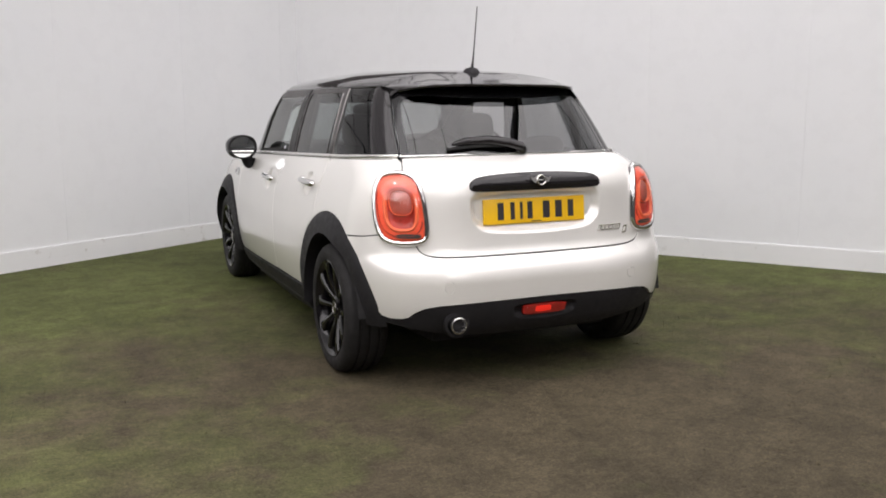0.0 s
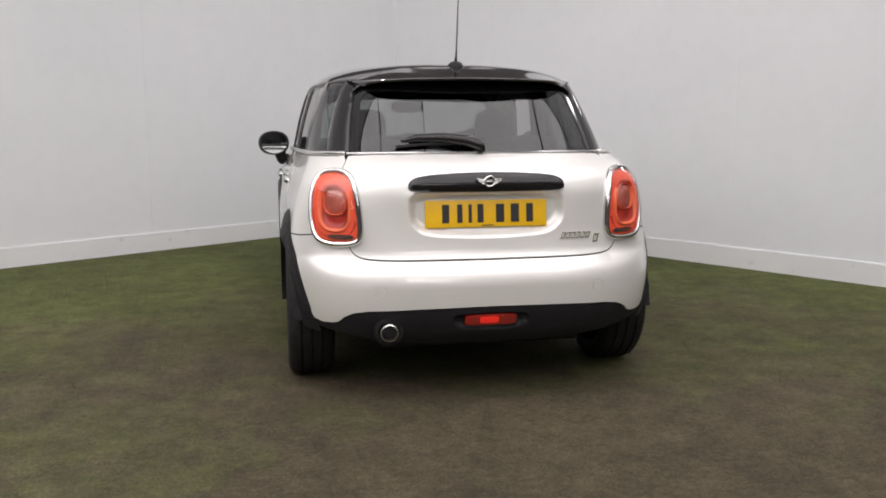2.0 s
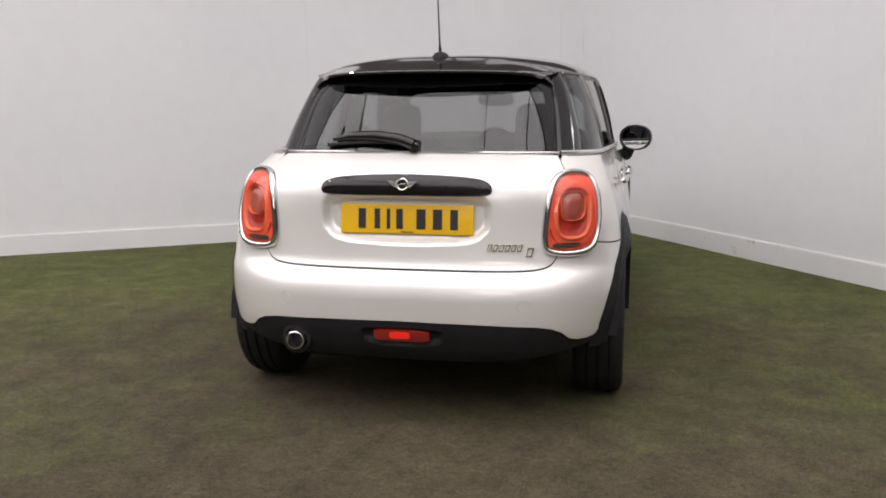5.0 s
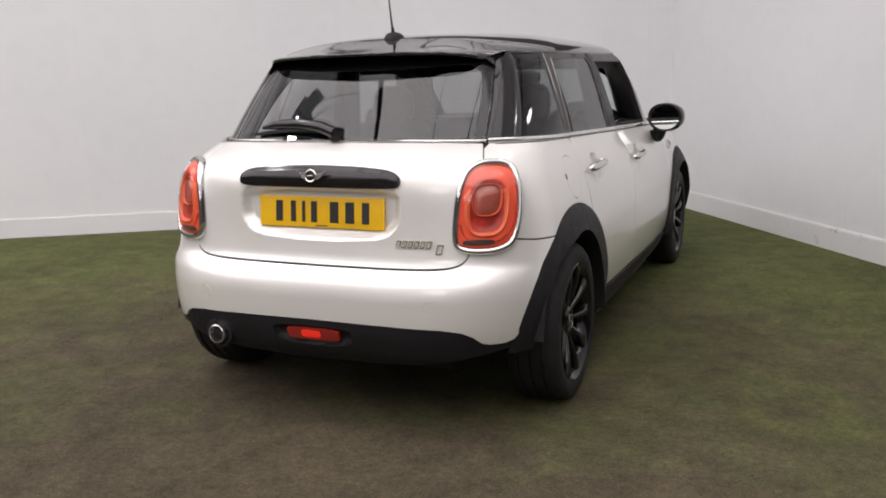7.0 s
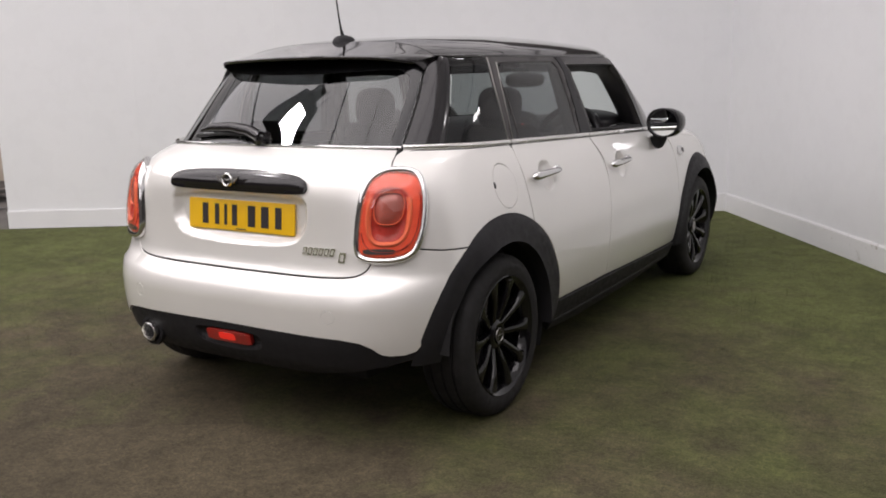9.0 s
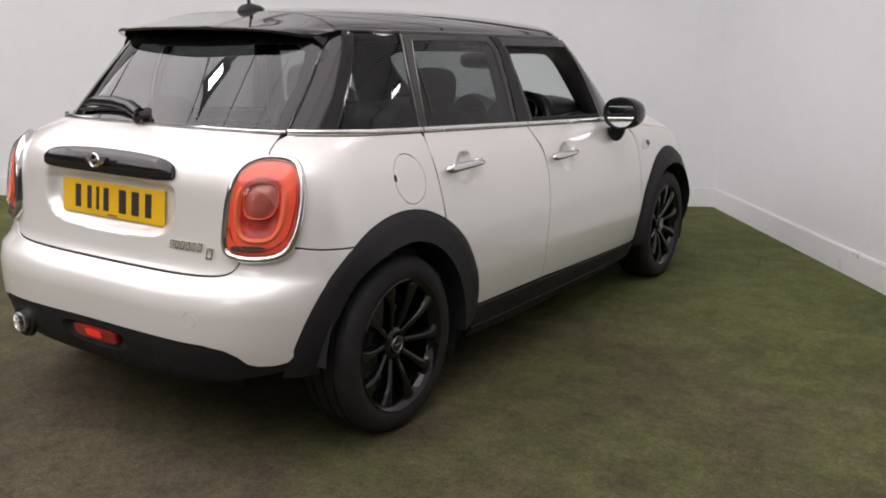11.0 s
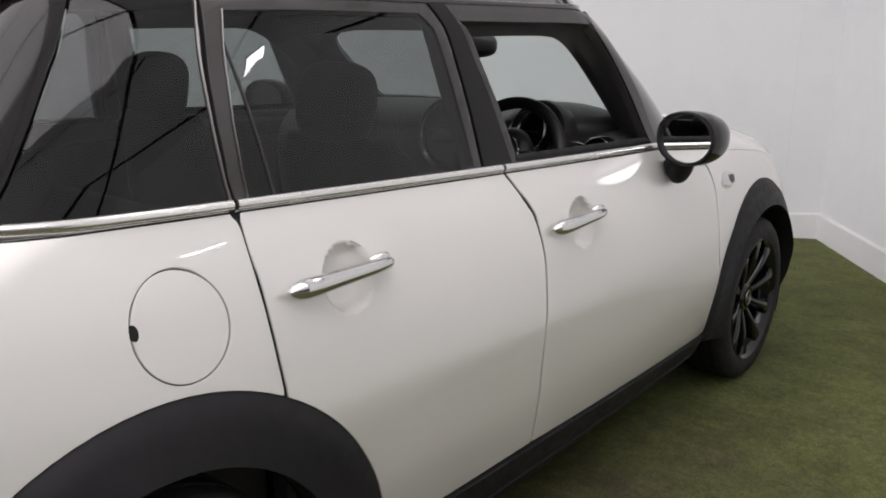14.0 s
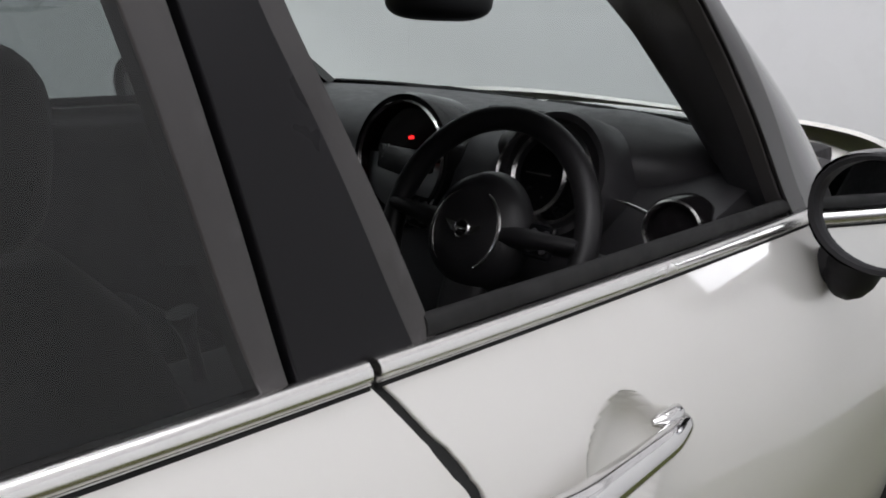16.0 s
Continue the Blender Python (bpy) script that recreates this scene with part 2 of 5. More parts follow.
class Shell:
    """A closed car surface: at each height a rounded plan, from the tail's middle (u 0) round the tail's corner (u 1), along the flank (u 2) to the nose (u 3)."""
    def __init__(self, half, tail, nose, tail_corner, nose_corner, taper, power=4.0):
        self.half, self.tail, self.nose, self.tc, self.nc, self.taper, self.power = half, tail, nose, tail_corner, nose_corner, taper, power
    def reach(self, z):
        return spline(self.tc, z) - spline(self.tail, z)
    def at(self, u, z):
        s = -1 if u < 0 else 1
        u = abs(u)
        w, a, b = spline(self.half, z), spline(self.tail, z), spline(self.nose, z)
        lt, ln = self.reach(z), spline(self.nc, z)
        if u <= 1:
            th = math.pi / 2 * u * u
            k, y = math.sin(th) ** (2 / self.power), a + lt * (1 - math.cos(th))
        elif u <= 2:
            k, y = 1.0, a + lt + (u - 1) * (b - ln - a - lt)
        else:
            th = math.pi / 2 * min(1.0, 3 - u) ** 2 if u < 3 else 0
            k, y = math.sin(th) ** (2 / self.power), b - ln * (1 - math.cos(th))
        y0, t = self.taper
        return (s * w * k * (1 - t * ((y - y0) / 1.5) ** 2), y, z)
    def side(self, y, z):
        a, b = spline(self.tail, z), spline(self.nose, z)
        lt, ln = self.reach(z), spline(self.nc, z)
        if y <= a + lt:
            th = math.acos(max(0, min(1, 1 - (y - a) / lt)))
            return math.sqrt(th * 2 / math.pi)
        if y <= b - ln:
            return 1 + (y - a - lt) / (b - ln - a - lt)
        th = math.acos(max(0, min(1, 1 - (b - y) / ln)))
        return 3 - math.sqrt(th * 2 / math.pi)
    def rear(self, x, z):
        s = -1 if x < 0 else 1
        lo, hi = 0.0, 1.0
        for _ in range(40):
            m = (lo + hi) / 2
            if self.at(m, z)[0] < abs(x):
                lo = m
            else:
                hi = m
        return s * lo
    def front(self, x, z):
        lo, hi = 2.0, 2.9999
        for _ in range(40):
            m = (lo + hi) / 2
            if self.at(m, z)[0] > abs(x):
                lo = m
            else:
                hi = m
        return lo
    def normal(self, u, z):
        e = 0.004
        p, q = self.at(u - e, z), self.at(u + e, z)
        r, t = self.at(u, z - e), self.at(u, z + e)
        a = [q[i] - p[i] for i in range(3)]
        b = [t[i] - r[i] for i in range(3)]
        n = [a[1] * b[2] - a[2] * b[1], a[2] * b[0] - a[0] * b[2], a[0] * b[1] - a[1] * b[0]]
        l = math.sqrt(sum(c * c for c in n)) or 1
        return [c / l for c in n]

BODY = Shell(
    half=[(.14, .725), (.22, .785), (.34, .829), (.48, .845), (.6, .845), (.74, .829), (.87, .796), (.95, .762), (1.03, .715)],
    tail=[(.14, .12), (.22, .03), (.30, -.035), (.40, -.062), (.50, -.064), (.57, -.045), (.60, .005), (.64, .02), (.75, .03), (.86, .036), (.92, .05), (.97, .09), (1.03, .20)],
    nose=[(.14, 3.82), (.3, 3.90), (.6, 3.92), (.75, 3.85), (.85, 3.7), (.93, 3.35), (1.0, 3.0)],
    tail_corner=[(.14, .32), (.5, .32), (.7, .35), (.9, .375), (.97, .46), (1.03, .66)],
    nose_corner=[(.14, .55), (.7, .6), (1.0, .7)],
    taper=(1.75, .045))
GLASS = Shell(
    half=[(.94, .755), (.975, .742), (1.1, .715), (1.2, .688), (1.325, .645), (1.36, .61)],
    tail=[(.98, .145), (1.03, .19), (1.345, .48), (1.4, .55)],
    nose=[(.92, 2.82), (1.0, 2.735), (1.325, 2.265), (1.4, 2.15)],
    tail_corner=[(.98, .745), (1.03, .79), (1.345, 1.08), (1.4, 1.15)],
    nose_corner=[(.98, .38), (1.325, .30), (1.4, .3)],
    taper=(1.75, .068))

# ---- mesh helpers ----


def holder(parent):
    """The parent itself, or where that lies too deep, the part that it belongs to."""
    while parent is not None and parent.parent is not None and parent.parent.parent is not None:
        parent = parent.parent
    return parent


def link(name, verts, faces, mat, parent=None, label="", normals=None, smooth=True):
    me = bpy.data.meshes.new(name)
    me.from_pydata([tuple(v) for v in verts], [], faces)
    me.materials.append(mat)
    if smooth:
        me.polygons.foreach_set("use_smooth", [True] * len(me.polygons))
    me.update()
    if normals:
        me.normals_split_custom_set_from_vertices([tuple(n) for n in normals])
    ob = new(name, me)
    ob.parent = holder(parent)
    if label:
        ob["label"] = label
    return ob


def part(name, bm, mat, parent=None, label="", smooth=True, angle=35):
    me = bpy.data.meshes.new(name)
    bmesh.ops.recalc_face_normals(bm, faces=bm.faces[:])
    bm.to_mesh(me)
    bm.free()
    me.materials.append(mat)
    if smooth:
        me.polygons.foreach_set("use_smooth", [True] * len(me.polygons))
        me.set_sharp_from_angle(angle=radians(angle))
    ob = new(name, me)
    ob.parent = holder(parent)
    if label:
        ob["label"] = label
    return ob


def box(bm, x0, x1, y0, y1, z0, z1, bevel=0.0, m=None, seg=2):
    made = bmesh.ops.create_cube(bm, size=1.0)["verts"]
    bmesh.ops.scale(bm, vec=(x1 - x0, y1 - y0, z1 - z0), verts=made)
    bmesh.ops.translate(bm, vec=((x0 + x1) / 2, (y0 + y1) / 2, (z0 + z1) / 2), verts=made)
    if bevel:
        edges = list({e for v in made for e in v.link_edges})
        out = bmesh.ops.bevel(bm, geom=edges, offset=bevel, segments=seg, affect="EDGES", profile=0.6)
        made = list({v for f in out["faces"] for v in f.verts} | {v for v in made if v.is_valid})
    if m is not None:
        bmesh.ops.transform(bm, matrix=m, verts=[v for v in made if v.is_valid])
    return bm


def boxed(*a, **k):
    return box(bmesh.new(), *a, **k)


def lathe(profile, n=48, axis="x"):
    """Spins (radius, along) pairs round an axis through the origin."""
    verts, faces = [], []
    for i in range(n):
        a = 2 * math.pi * i / n
        for r, h in profile:
            c, s = r * math.cos(a), r * math.sin(a)
            verts.append({"x": (h, c, s), "y": (c, h, s), "z": (c, s, h)}[axis])
    k = len(profile)
    for i in range(n):
        j = (i + 1) % n
        for q in range(k - 1):
            faces.append((i * k + q, i * k + q + 1, j * k + q + 1, j * k + q))
    bm = bmesh.new()
    vs = [bm.verts.new(v) for v in verts]
    for f in faces:
        bm.faces.new([vs[q] for q in f])
    bmesh.ops.remove_doubles(bm, verts=bm.verts[:], dist=1e-5)
    return bm


def tube(points, radius, n=8, closed=False, flat=1.0, caps=True):
    """A round bar along points; radius may be a list."""
    pts = [Vector(p) for p in points]
    k = len(pts)
    rad = radius if isinstance(radius, (list, tuple)) else [radius] * k
    bm = bmesh.new()
    rings, up = [], None
    for i, p in enumerate(pts):
        a, b = (pts[i - 1], pts[(i + 1) % k]) if closed else (pts[max(0, i - 1)], pts[min(k - 1, i + 1)])
        t = (b - a).normalized()
        if up is None:
            up = t.cross(Vector((0, 0, 1)) if abs(t.z) < 0.9 else Vector((0, 1, 0))).normalized()
        side = (up - t * up.dot(t)).normalized()
        up = side
        other = t.cross(side)
        rings.append([bm.verts.new(p + rad[i] * (side * math.cos(2 * math.pi * q / n) + other * flat * math.sin(2 * math.pi * q / n))) for q in range(n)])
    for i in range(k if closed else k - 1):
        r0, r1 = rings[i], rings[(i + 1) % k]
        for q in range(n):
            bm.faces.new((r0[q], r0[(q + 1) % n], r1[(q + 1) % n], r1[q]))
    if not closed and caps:
        bm.faces.new(rings[0])
        bm.faces.new(rings[-1])
    return bm


def transform(bm, m):
    bmesh.ops.transform(bm, matrix=m, verts=bm.verts[:])
    return bm


SPAN = 2.6


def flat_of(u):
    return 1.1 * u if abs(u) <= 1 else math.copysign(1.1 + SPAN * (abs(u) - 1), u)


def round_of(f):
    return f / 1.1 if abs(f) <= 1.1 else math.copysign(1 + (abs(f) - 1.1) / SPAN, f)


def dense(loop, step, closed=True):
    out = []
    for i in range(len(loop) if closed else len(loop) - 1):
        a, b = loop[i], loop[(i + 1) % len(loop)]
        fa, fb = flat_of(a[0]), flat_of(b[0])
        n = max(1, int(math.hypot(fb - fa, b[1] - a[1]) / step + 0.5))
        out += [(round_of(fa + (fb - fa) * k / n), a[1] + (b[1] - a[1]) * k / n) for k in range(n)]
    return out if closed else out + [loop[-1]]


def rounded(loop, times=2, keep=0.25):
    for _ in range(times):
        nxt = []
        for i, a in enumerate(loop):
            b = loop[(i + 1) % len(loop)]
            nxt += [(a[0] + (b[0] - a[0]) * keep, a[1] + (b[1] - a[1]) * keep), (b[0] + (a[0] - b[0]) * keep, b[1] + (a[1] - b[1]) * keep)]
        loop = nxt
    return loop


def shrunk(loop, by):
    """The loop, drawn in by some metres in the flat of the surface."""
    pts = [(flat_of(u), z) for u, z in loop]
    area = sum(p[0] * q[1] - q[0] * p[1] for p, q in zip(pts, pts[1:] + pts[:1]))
    s = 1 if area > 0 else -1
    out = []
    for i, p in enumerate(pts):
        a, b = pts[i - 1], pts[(i + 1) % len(pts)]
        n1, n2 = (-(p[1] - a[1]), p[0] - a[0]), (-(b[1] - p[1]), b[0] - p[0])
        l1, l2 = math.hypot(*n1) or 1, math.hypot(*n2) or 1
        nx, ny = n1[0] / l1 + n2[0] / l2, n1[1] / l1 + n2[1] / l2
        l = math.hypot(nx, ny) or 1
        k = by * min(2.0, 2 / max(0.4, l)) if l > 0.2 else by
        out.append((round_of(p[0] + s * nx / l * k), p[1] + s * ny / l * k))
    return out


def smooth_edge(pts, n=22):
    """A smooth line through a few (y, z) points, by height."""
    keys = sorted((z, y) for y, z in pts)
    z0, z1 = pts[0][1], pts[-1][1]
    return [(spline(keys, z0 + (z1 - z0) * i / n), z0 + (z1 - z0) * i / n) for i in range(n + 1)]


def away(p, loops):
    best = 9.0
    for pts in loops:
        for i in range(len(pts)):
            a, b = pts[i - 1], pts[i]
            dx, dy = b[0] - a[0], b[1] - a[1]
            l = dx * dx + dy * dy
            t = max(0.0, min(1.0, ((p[0] - a[0]) * dx + (p[1] - a[1]) * dy) / l)) if l > 1e-14 else 0.0
            best = min(best, math.hypot(p[0] - a[0] - t * dx, p[1] - a[1] - t * dy))
    return best


def inside(p, loop):
    odd = False
    for i in range(len(loop)):
        a, b = loop[i - 1], loop[i]
        if (a[1] > p[1]) != (b[1] > p[1]) and p[0] < a[0] + (b[0] - a[0]) * (p[1] - a[1]) / (b[1] - a[1]):
            odd = not odd
    return odd


def panel(name, shell, loop, mat, parent, off=0.0, holes=(), step=0.035, depth=0.014, gap=0.0041, label="", sides=(1,), edge=0.02, hole_gap=0.0):
    """A curved panel on a shell: the stretch inside loop, less the holes, with edges turned in. off: metres proud, or a function of u, z and the
    distance from the edge. sides: 1 right, -1 left."""
    made = []
    for side in sides:
        loops = [shrunk(dense(loop, edge), gap)] + [shrunk(dense(h, edge), -hole_gap) for h in holes]
        if side < 0:
            loops = [[(-u, z) for u, z in reversed(l)] for l in loops]
        flats = [[(flat_of(u), z) for u, z in l] for l in loops]
        pts, edges = [], []
        for l in flats:
            k = len(pts)
            pts += l
            edges += [(k + i, k + (i + 1) % len(l)) for i in range(len(l))]
        xs, zs = [p[0] for p in flats[0]], [p[1] for p in flats[0]]
        row, z = 0, min(zs) + step * 0.5
        while z < max(zs):
            f = min(xs) + step * (0.5 if row % 2 else 0.0)
            while f < max(xs):
                if away((f, z), flats) > step * 0.45:
                    pts.append((f, z))
                f += step
            z, row = z + step * 0.87, row + 1
        got = delaunay([Vector(p) for p in pts], edges, [], 0, 1e-6)
        co, tris = got[0], []
        for t in got[2]:
            mid = (sum(co[i][0] for i in t) / len(t), sum(co[i][1] for i in t) / len(t))
            if inside(mid, flats[0]) and not any(inside(mid, h) for h in flats[1:]):
                tris.append(t)
        used = sorted({i for t in tris for i in t})
        place_of = {i: k for k, i in enumerate(used)}
        co, tris = [co[i] for i in used], [[place_of[i] for i in t] for t in tris]
        func = off if callable(off) else None

        def place(u, z):
            p, n = Vector(shell.at(u, z)), Vector(shell.normal(u, z))
            return p + n * (func(u, z, away((flat_of(u), z), flats)) if func else off)

        verts, normals = [], []
        for c in co:
            u, z = round_of(c[0]), c[1]
            verts.append(place(u, z))
            if func:
                e = 0.003
                n = (place(round_of(c[0] + e), z) - place(round_of(c[0] - e), z)).cross(place(u, z + e) - place(u, z - e)).normalized()
            else:
                n = Vector(shell.normal(u, z))
            normals.append(n)
        faces = [tuple(t) for t in tris]
        count = {}
        for t in faces:
            for a, b in zip(t, t[1:] + t[:1]):
                count[(a, b)] = 1
        rim = [(a, b) for a, b in count if (b, a) not in count]
        if depth:
            outs = {}
            for a, b in rim:
                n0 = Vector(shell.normal(round_of(co[a][0]), co[a][1]))
                out = (verts[b] - verts[a]).cross(n0)
                if out.length > 1e-9:
                    out.normalize()
                    for q in (a, b):
                        outs[q] = outs.get(q, Vector((0, 0, 0))) + out
            rings, r = {}, min(0.003, abs(depth) / 3)
            for q, out in outs.items():
                out = out.normalized() if out.length > 1e-6 else out
                n0 = Vector(shell.normal(round_of(co[q][0]), co[q][1]))
                k = len(verts)
                # a small rolled edge, then the turned-in flange
                verts += [verts[q].copy(), verts[q] + out * r * 0.6 - n0 * r, verts[q] + out * r * 0.6 - n0 * depth]
                normals += [normals[q], out, out]
                rings[q] = k
            for a, b in rim:
                if a in rings and b in rings:
                    i, j = rings[a], rings[b]
                    faces += [(i, i + 1, j + 1, j), (i + 1, i + 2, j + 2, j + 1)]
        made.append(link(name, verts, faces, mat, parent if not isinstance(parent, dict) else parent[side], label, normals))
    return made


def sweep(name, shell, line, profile, mat, parent, label="", sides=(1,), step=0.025, taper=False):
    """A bar along a line on a shell; profile: (across, proud) pairs, across pointing up or forward."""
    made = []
    for side in sides:
        pts = [(u * side, z) for u, z in dense(line, step, False)]
        P = [Vector(shell.at(*p)) for p in pts]
        N = [Vector(shell.normal(*p)) for p in pts]
        verts, faces, k = [], [], len(profile)
        for i, (p, n) in enumerate(zip(P, N)):
            t = (P[min(len(P) - 1, i + 1)] - P[max(0, i - 1)]).normalized()
            b = n.cross(t).normalized()
            w = 1.0
            if taper:
                e = min(i, len(P) - 1 - i)
                w = min(1.0, 0.25 + e * 0.25)
            verts += [p + b * (a * side * w) + n * (h * w) for a, h in profile]
        for i in range(len(P) - 1):
            for q in range(k - 1):
                f = (i * k + q, i * k + q + 1, (i + 1) * k + q + 1, (i + 1) * k + q)
                faces.append(f if side > 0 else f[::-1])
        faces += [tuple(range(k)), tuple(range((len(P) - 1) * k, len(P) * k))[::-1]]
        made.append(link(name, verts, faces, mat, parent if not isinstance(parent, dict) else parent[side], label, smooth=False))
        me = made[-1].data
        me.polygons.foreach_set("use_smooth", [True] * len(me.polygons))
        me.set_sharp_from_angle(angle=radians(50))
    return made


def bar(half, proud, low=-0.004, n=6, flat=1.0):
    return [(-half, low)] + [(-half * math.cos(math.pi * i / n), proud * math.sin(math.pi * i / n) ** flat) for i in range(n + 1)] + [(half, low)]


GAP = [(-0.006, -0.0038), (0.006, -0.0038), (0.006, -0.012), (-0.006, -0.012)]

# ---- the setting: two white board walls that meet ahead of the car, turf, and the hall round them ----
CORNER = Vector((0.38, 5.626, 0))
LEFT_END, RIGHT_END = Vector((-5.02, 2.31, 0)), Vector((3.79, 0.99, 0))
WALL_TOP = 2.44


def board_wall(name, a, b, outward, thick=0.09):
    """A wall of boards with thin seams, from a to b; outward points away from the room."""
    d = (b - a).normalized()
    n = Vector((outward[0], outward[1], 0)).normalized()
    length = (b - a).length
    bm = bmesh.new()
    frame_m = Matrix((( d.x, n.x, 0, a.x), (d.y, n.y, 0, a.y), (0, 0, 1, 0), (0, 0, 0, 1)))
    box(bm, 0, length, 0.004, thick, 0, WALL_TOP, 0, frame_m)
    ob = part(name, bm, WALL, None, "", smooth=False)
    tagged(ob, "white painted board wall with faint scuffs", "wall", kind="structure")
    at = 0.0
    while at < length - 0.01:
        w = min(1.22, length - at)
        bm = bmesh.new()
        box(bm, at + 0.0003, at + w - 0.0003, -0.001, 0.0035, 0.0, WALL_TOP, 0.0003, frame_m, 1)
        part("board", bm, WALL, ob, smooth=False)
        at += w
    bm = bmesh.new()
    box(bm, 0.0, length, -0.019, -0.0015, 0.0, 0.148, 0, frame_m)
    box(bm, 0.0, length, -0.012, -0.0015, 0.1485, 0.158, 0.003, frame_m, 1)
    tagged(part("baseboard", bm, SKIRT, None), "white painted wooden skirting board along the wall", "skirting board", kind="structure")
    return ob


dL = (CORNER - LEFT_END).normalized()
dR = (RIGHT_END - CORNER).normalized()
board_wall("wall_west", LEFT_END, CORNER, (-dL.y, dL.x))
board_wall("wall_east", CORNER, RIGHT_END, (-dR.y, dR.x))

# ground: turf inside, concrete beyond it
bm = bmesh.new()
box(bm, -16, 16, -16, 14, -0.25, -0.012)
tagged(part("floor", bm, CONCRETE, smooth=False), "dusty grey concrete hall floor", "floor", kind="structure")
TURF_EDGE = [(-4.95, 2.30), (0.38, 5.62), (4.9, -0.53), (4.2, -7.5), (-6.3, -7.5), (-6.3, 1.55)]
bm = bmesh.new()
top = [bm.verts.new((x, y, 0.0)) for x, y in TURF_EDGE]
low = [bm.verts.new((x, y, -0.012)) for x, y in TURF_EDGE]
bm.faces.new(top)
for i in range(len(top)):
    j = (i + 1) % len(top)
    bm.faces.new((top[i], low[i], low[j], top[j]))
tagged(part("ground", bm, TURF, smooth=False), "worn green artificial turf, trodden brown and darkened for shade behind the car", "artificial turf", kind="structure")

# the hall: pale curved roof on dark ribs, plain end walls
bm = bmesh.new()
arc = [(-13 * math.cos(math.pi * i / 24), 0.2 + 6.4 * math.sin(math.pi * i / 24) ** 0.8) for i in range(25)]
bays = (-15.5, -13, -9.2, -5.6, -2.2, 1.2, 4.6, 8.0, 11.4, 13.5)
rows = [[bm.verts.new((x, y, z)) for x, z in arc] for y in bays]
for r0, r1 in zip(rows, rows[1:]):
    for i in range(24):
        bm.faces.new((r0[i], r0[i + 1], r1[i + 1], r1[i]))
roof = part("ceiling", bm, SHEET, angle=60)
roof.data.materials.append(ROOFING)
roof.data.materials.append(SHADED)
# glow zones of the unseen roof, chosen to shape light on car and turf
for f in roof.data.polygons:
    f.material_index = 0 if f.center.z < 4.6 else 1 if -9.2 < f.center.y < 1.0 and f.center.x < 5.0 else 2
tagged(roof, "pale barrel roof of the hall, its translucent sheets split into bright and dim light zones", "roof", kind="structure")
for y in (-15.5, 13.5):
    bm = bmesh.new()
    box(bm, -13, 13, y - 0.1, y + 0.1, -0.2, 6.8)
    tagged(part("wall_end", bm, SHEET, smooth=False), "pale end wall of the hall", "wall", kind="structure")
for y in (-13, -9.2, -5.6, -2.2, 1.2, 4.6, 8.0, 11.4):
    bm = tube([(x * 0.985, y, z * 0.975) for x, z in arc], 0.06, 6)
    tagged(part("roof_rib", bm, RIB), "dark painted steel roof rib", "beam", group="hall roof ribs", kind="structure")
for x in (-7.5, -2.4, 2.8, 7.8):
    z = 0.2 + 6.4 * math.sin(math.acos(-x / 13)) ** 0.8
    bm = tube([(x, -15.3, z - 0.25), (x, 13.3, z - 0.25)], 0.05, 6)
    tagged(part("roof_purlin", bm, RIB), "dark steel roof purlin", "beam", group="hall roof purlins", kind="structure")
for x in (-9.4, -5.0, 0.2, 5.3, 9.4):
    z = 0.2 + 6.4 * math.sin(math.acos(-x / 13)) ** 0.8
    tagged(part("roof_purlin", tube([(x, -15.3, z - 0.10), (x, 13.3, z - 0.10)], 0.022, 6), RIB), "thin dark steel roof purlin", "beam", group="hall roof purlins", kind="structure")
# glowing panel added in the unseen end wall for the door's bright patch, barred
patch_panel = tagged(part("patch_panel_1", boxed(-0.9, 3.0, -15.38, -15.34, 3.9, 6.2, 0.0), PATCHGLOW, smooth=False), "glowing panel high in the unseen end wall, added for the bright patch on the door", "window", kind="structure")
for x in (-0.9, 3.0):
    part("window_frame", boxed(x - 0.03, x + 0.03, -15.33, -15.29, 3.87, 6.23, 0.004), RIB, patch_panel)
# stained wall and lumber glimpsed past the end of the white wall
bm = bmesh.new()
box(bm, -11.5, -6.0, 4.6, 4.9, -0.01, 3.2)
tagged(part("wall_outer", bm, PLASTER, smooth=False), "stained cream plaster wall behind the boards", "wall", kind="structure")
bm = bmesh.new()
for i in range(7):
    m = pose(-7.1 + 0.08 * i, 3.75 + 0.05 * (i % 3), 0.02 + 0.035 * (i % 3), random.uniform(-6, 6), random.uniform(-4, 4), random.uniform(0, 180))
    box(bm, -0.5, 0.5, -0.05, 0.05, 0, 0.03, 0.004, m, 1)
tagged(part("scrap_pile", bm, STEEL), "low pile of dark scrap strips by the stained wall", "scrap pile")
tagged(part("cable", tube([(-7.5 + 0.12 * i, 3.1 + 0.25 * math.sin(i * 0.55), 0.005) for i in range(16)], 0.012, 6), SHEET), "pale cable lying on the concrete floor", "cable")


def panel_lamp(x, y, z, turn):
    root = tagged(new("ceiling_lamp"), "flat square white ceiling lamp on two rods", "lamp", group="hall ceiling lamps")
    root.matrix_world = pose(x, y, z, 0, 0, turn)
    part("housing", boxed(-0.34, 0.34, -0.24, 0.24, 0.02, 0.07, 0.01), FRAME, root)
    part("gear_box", boxed(0.36, 0.58, -0.11, 0.13, -0.02, 0.08, 0.01), FRAME, root, "dark box beside the lamp")
    for sx in (-0.2, 0.2):
        part("rod", tube([(sx, 0, 0.09), (sx, 0, 1.4)], 0.006, 6), STEEL, root)


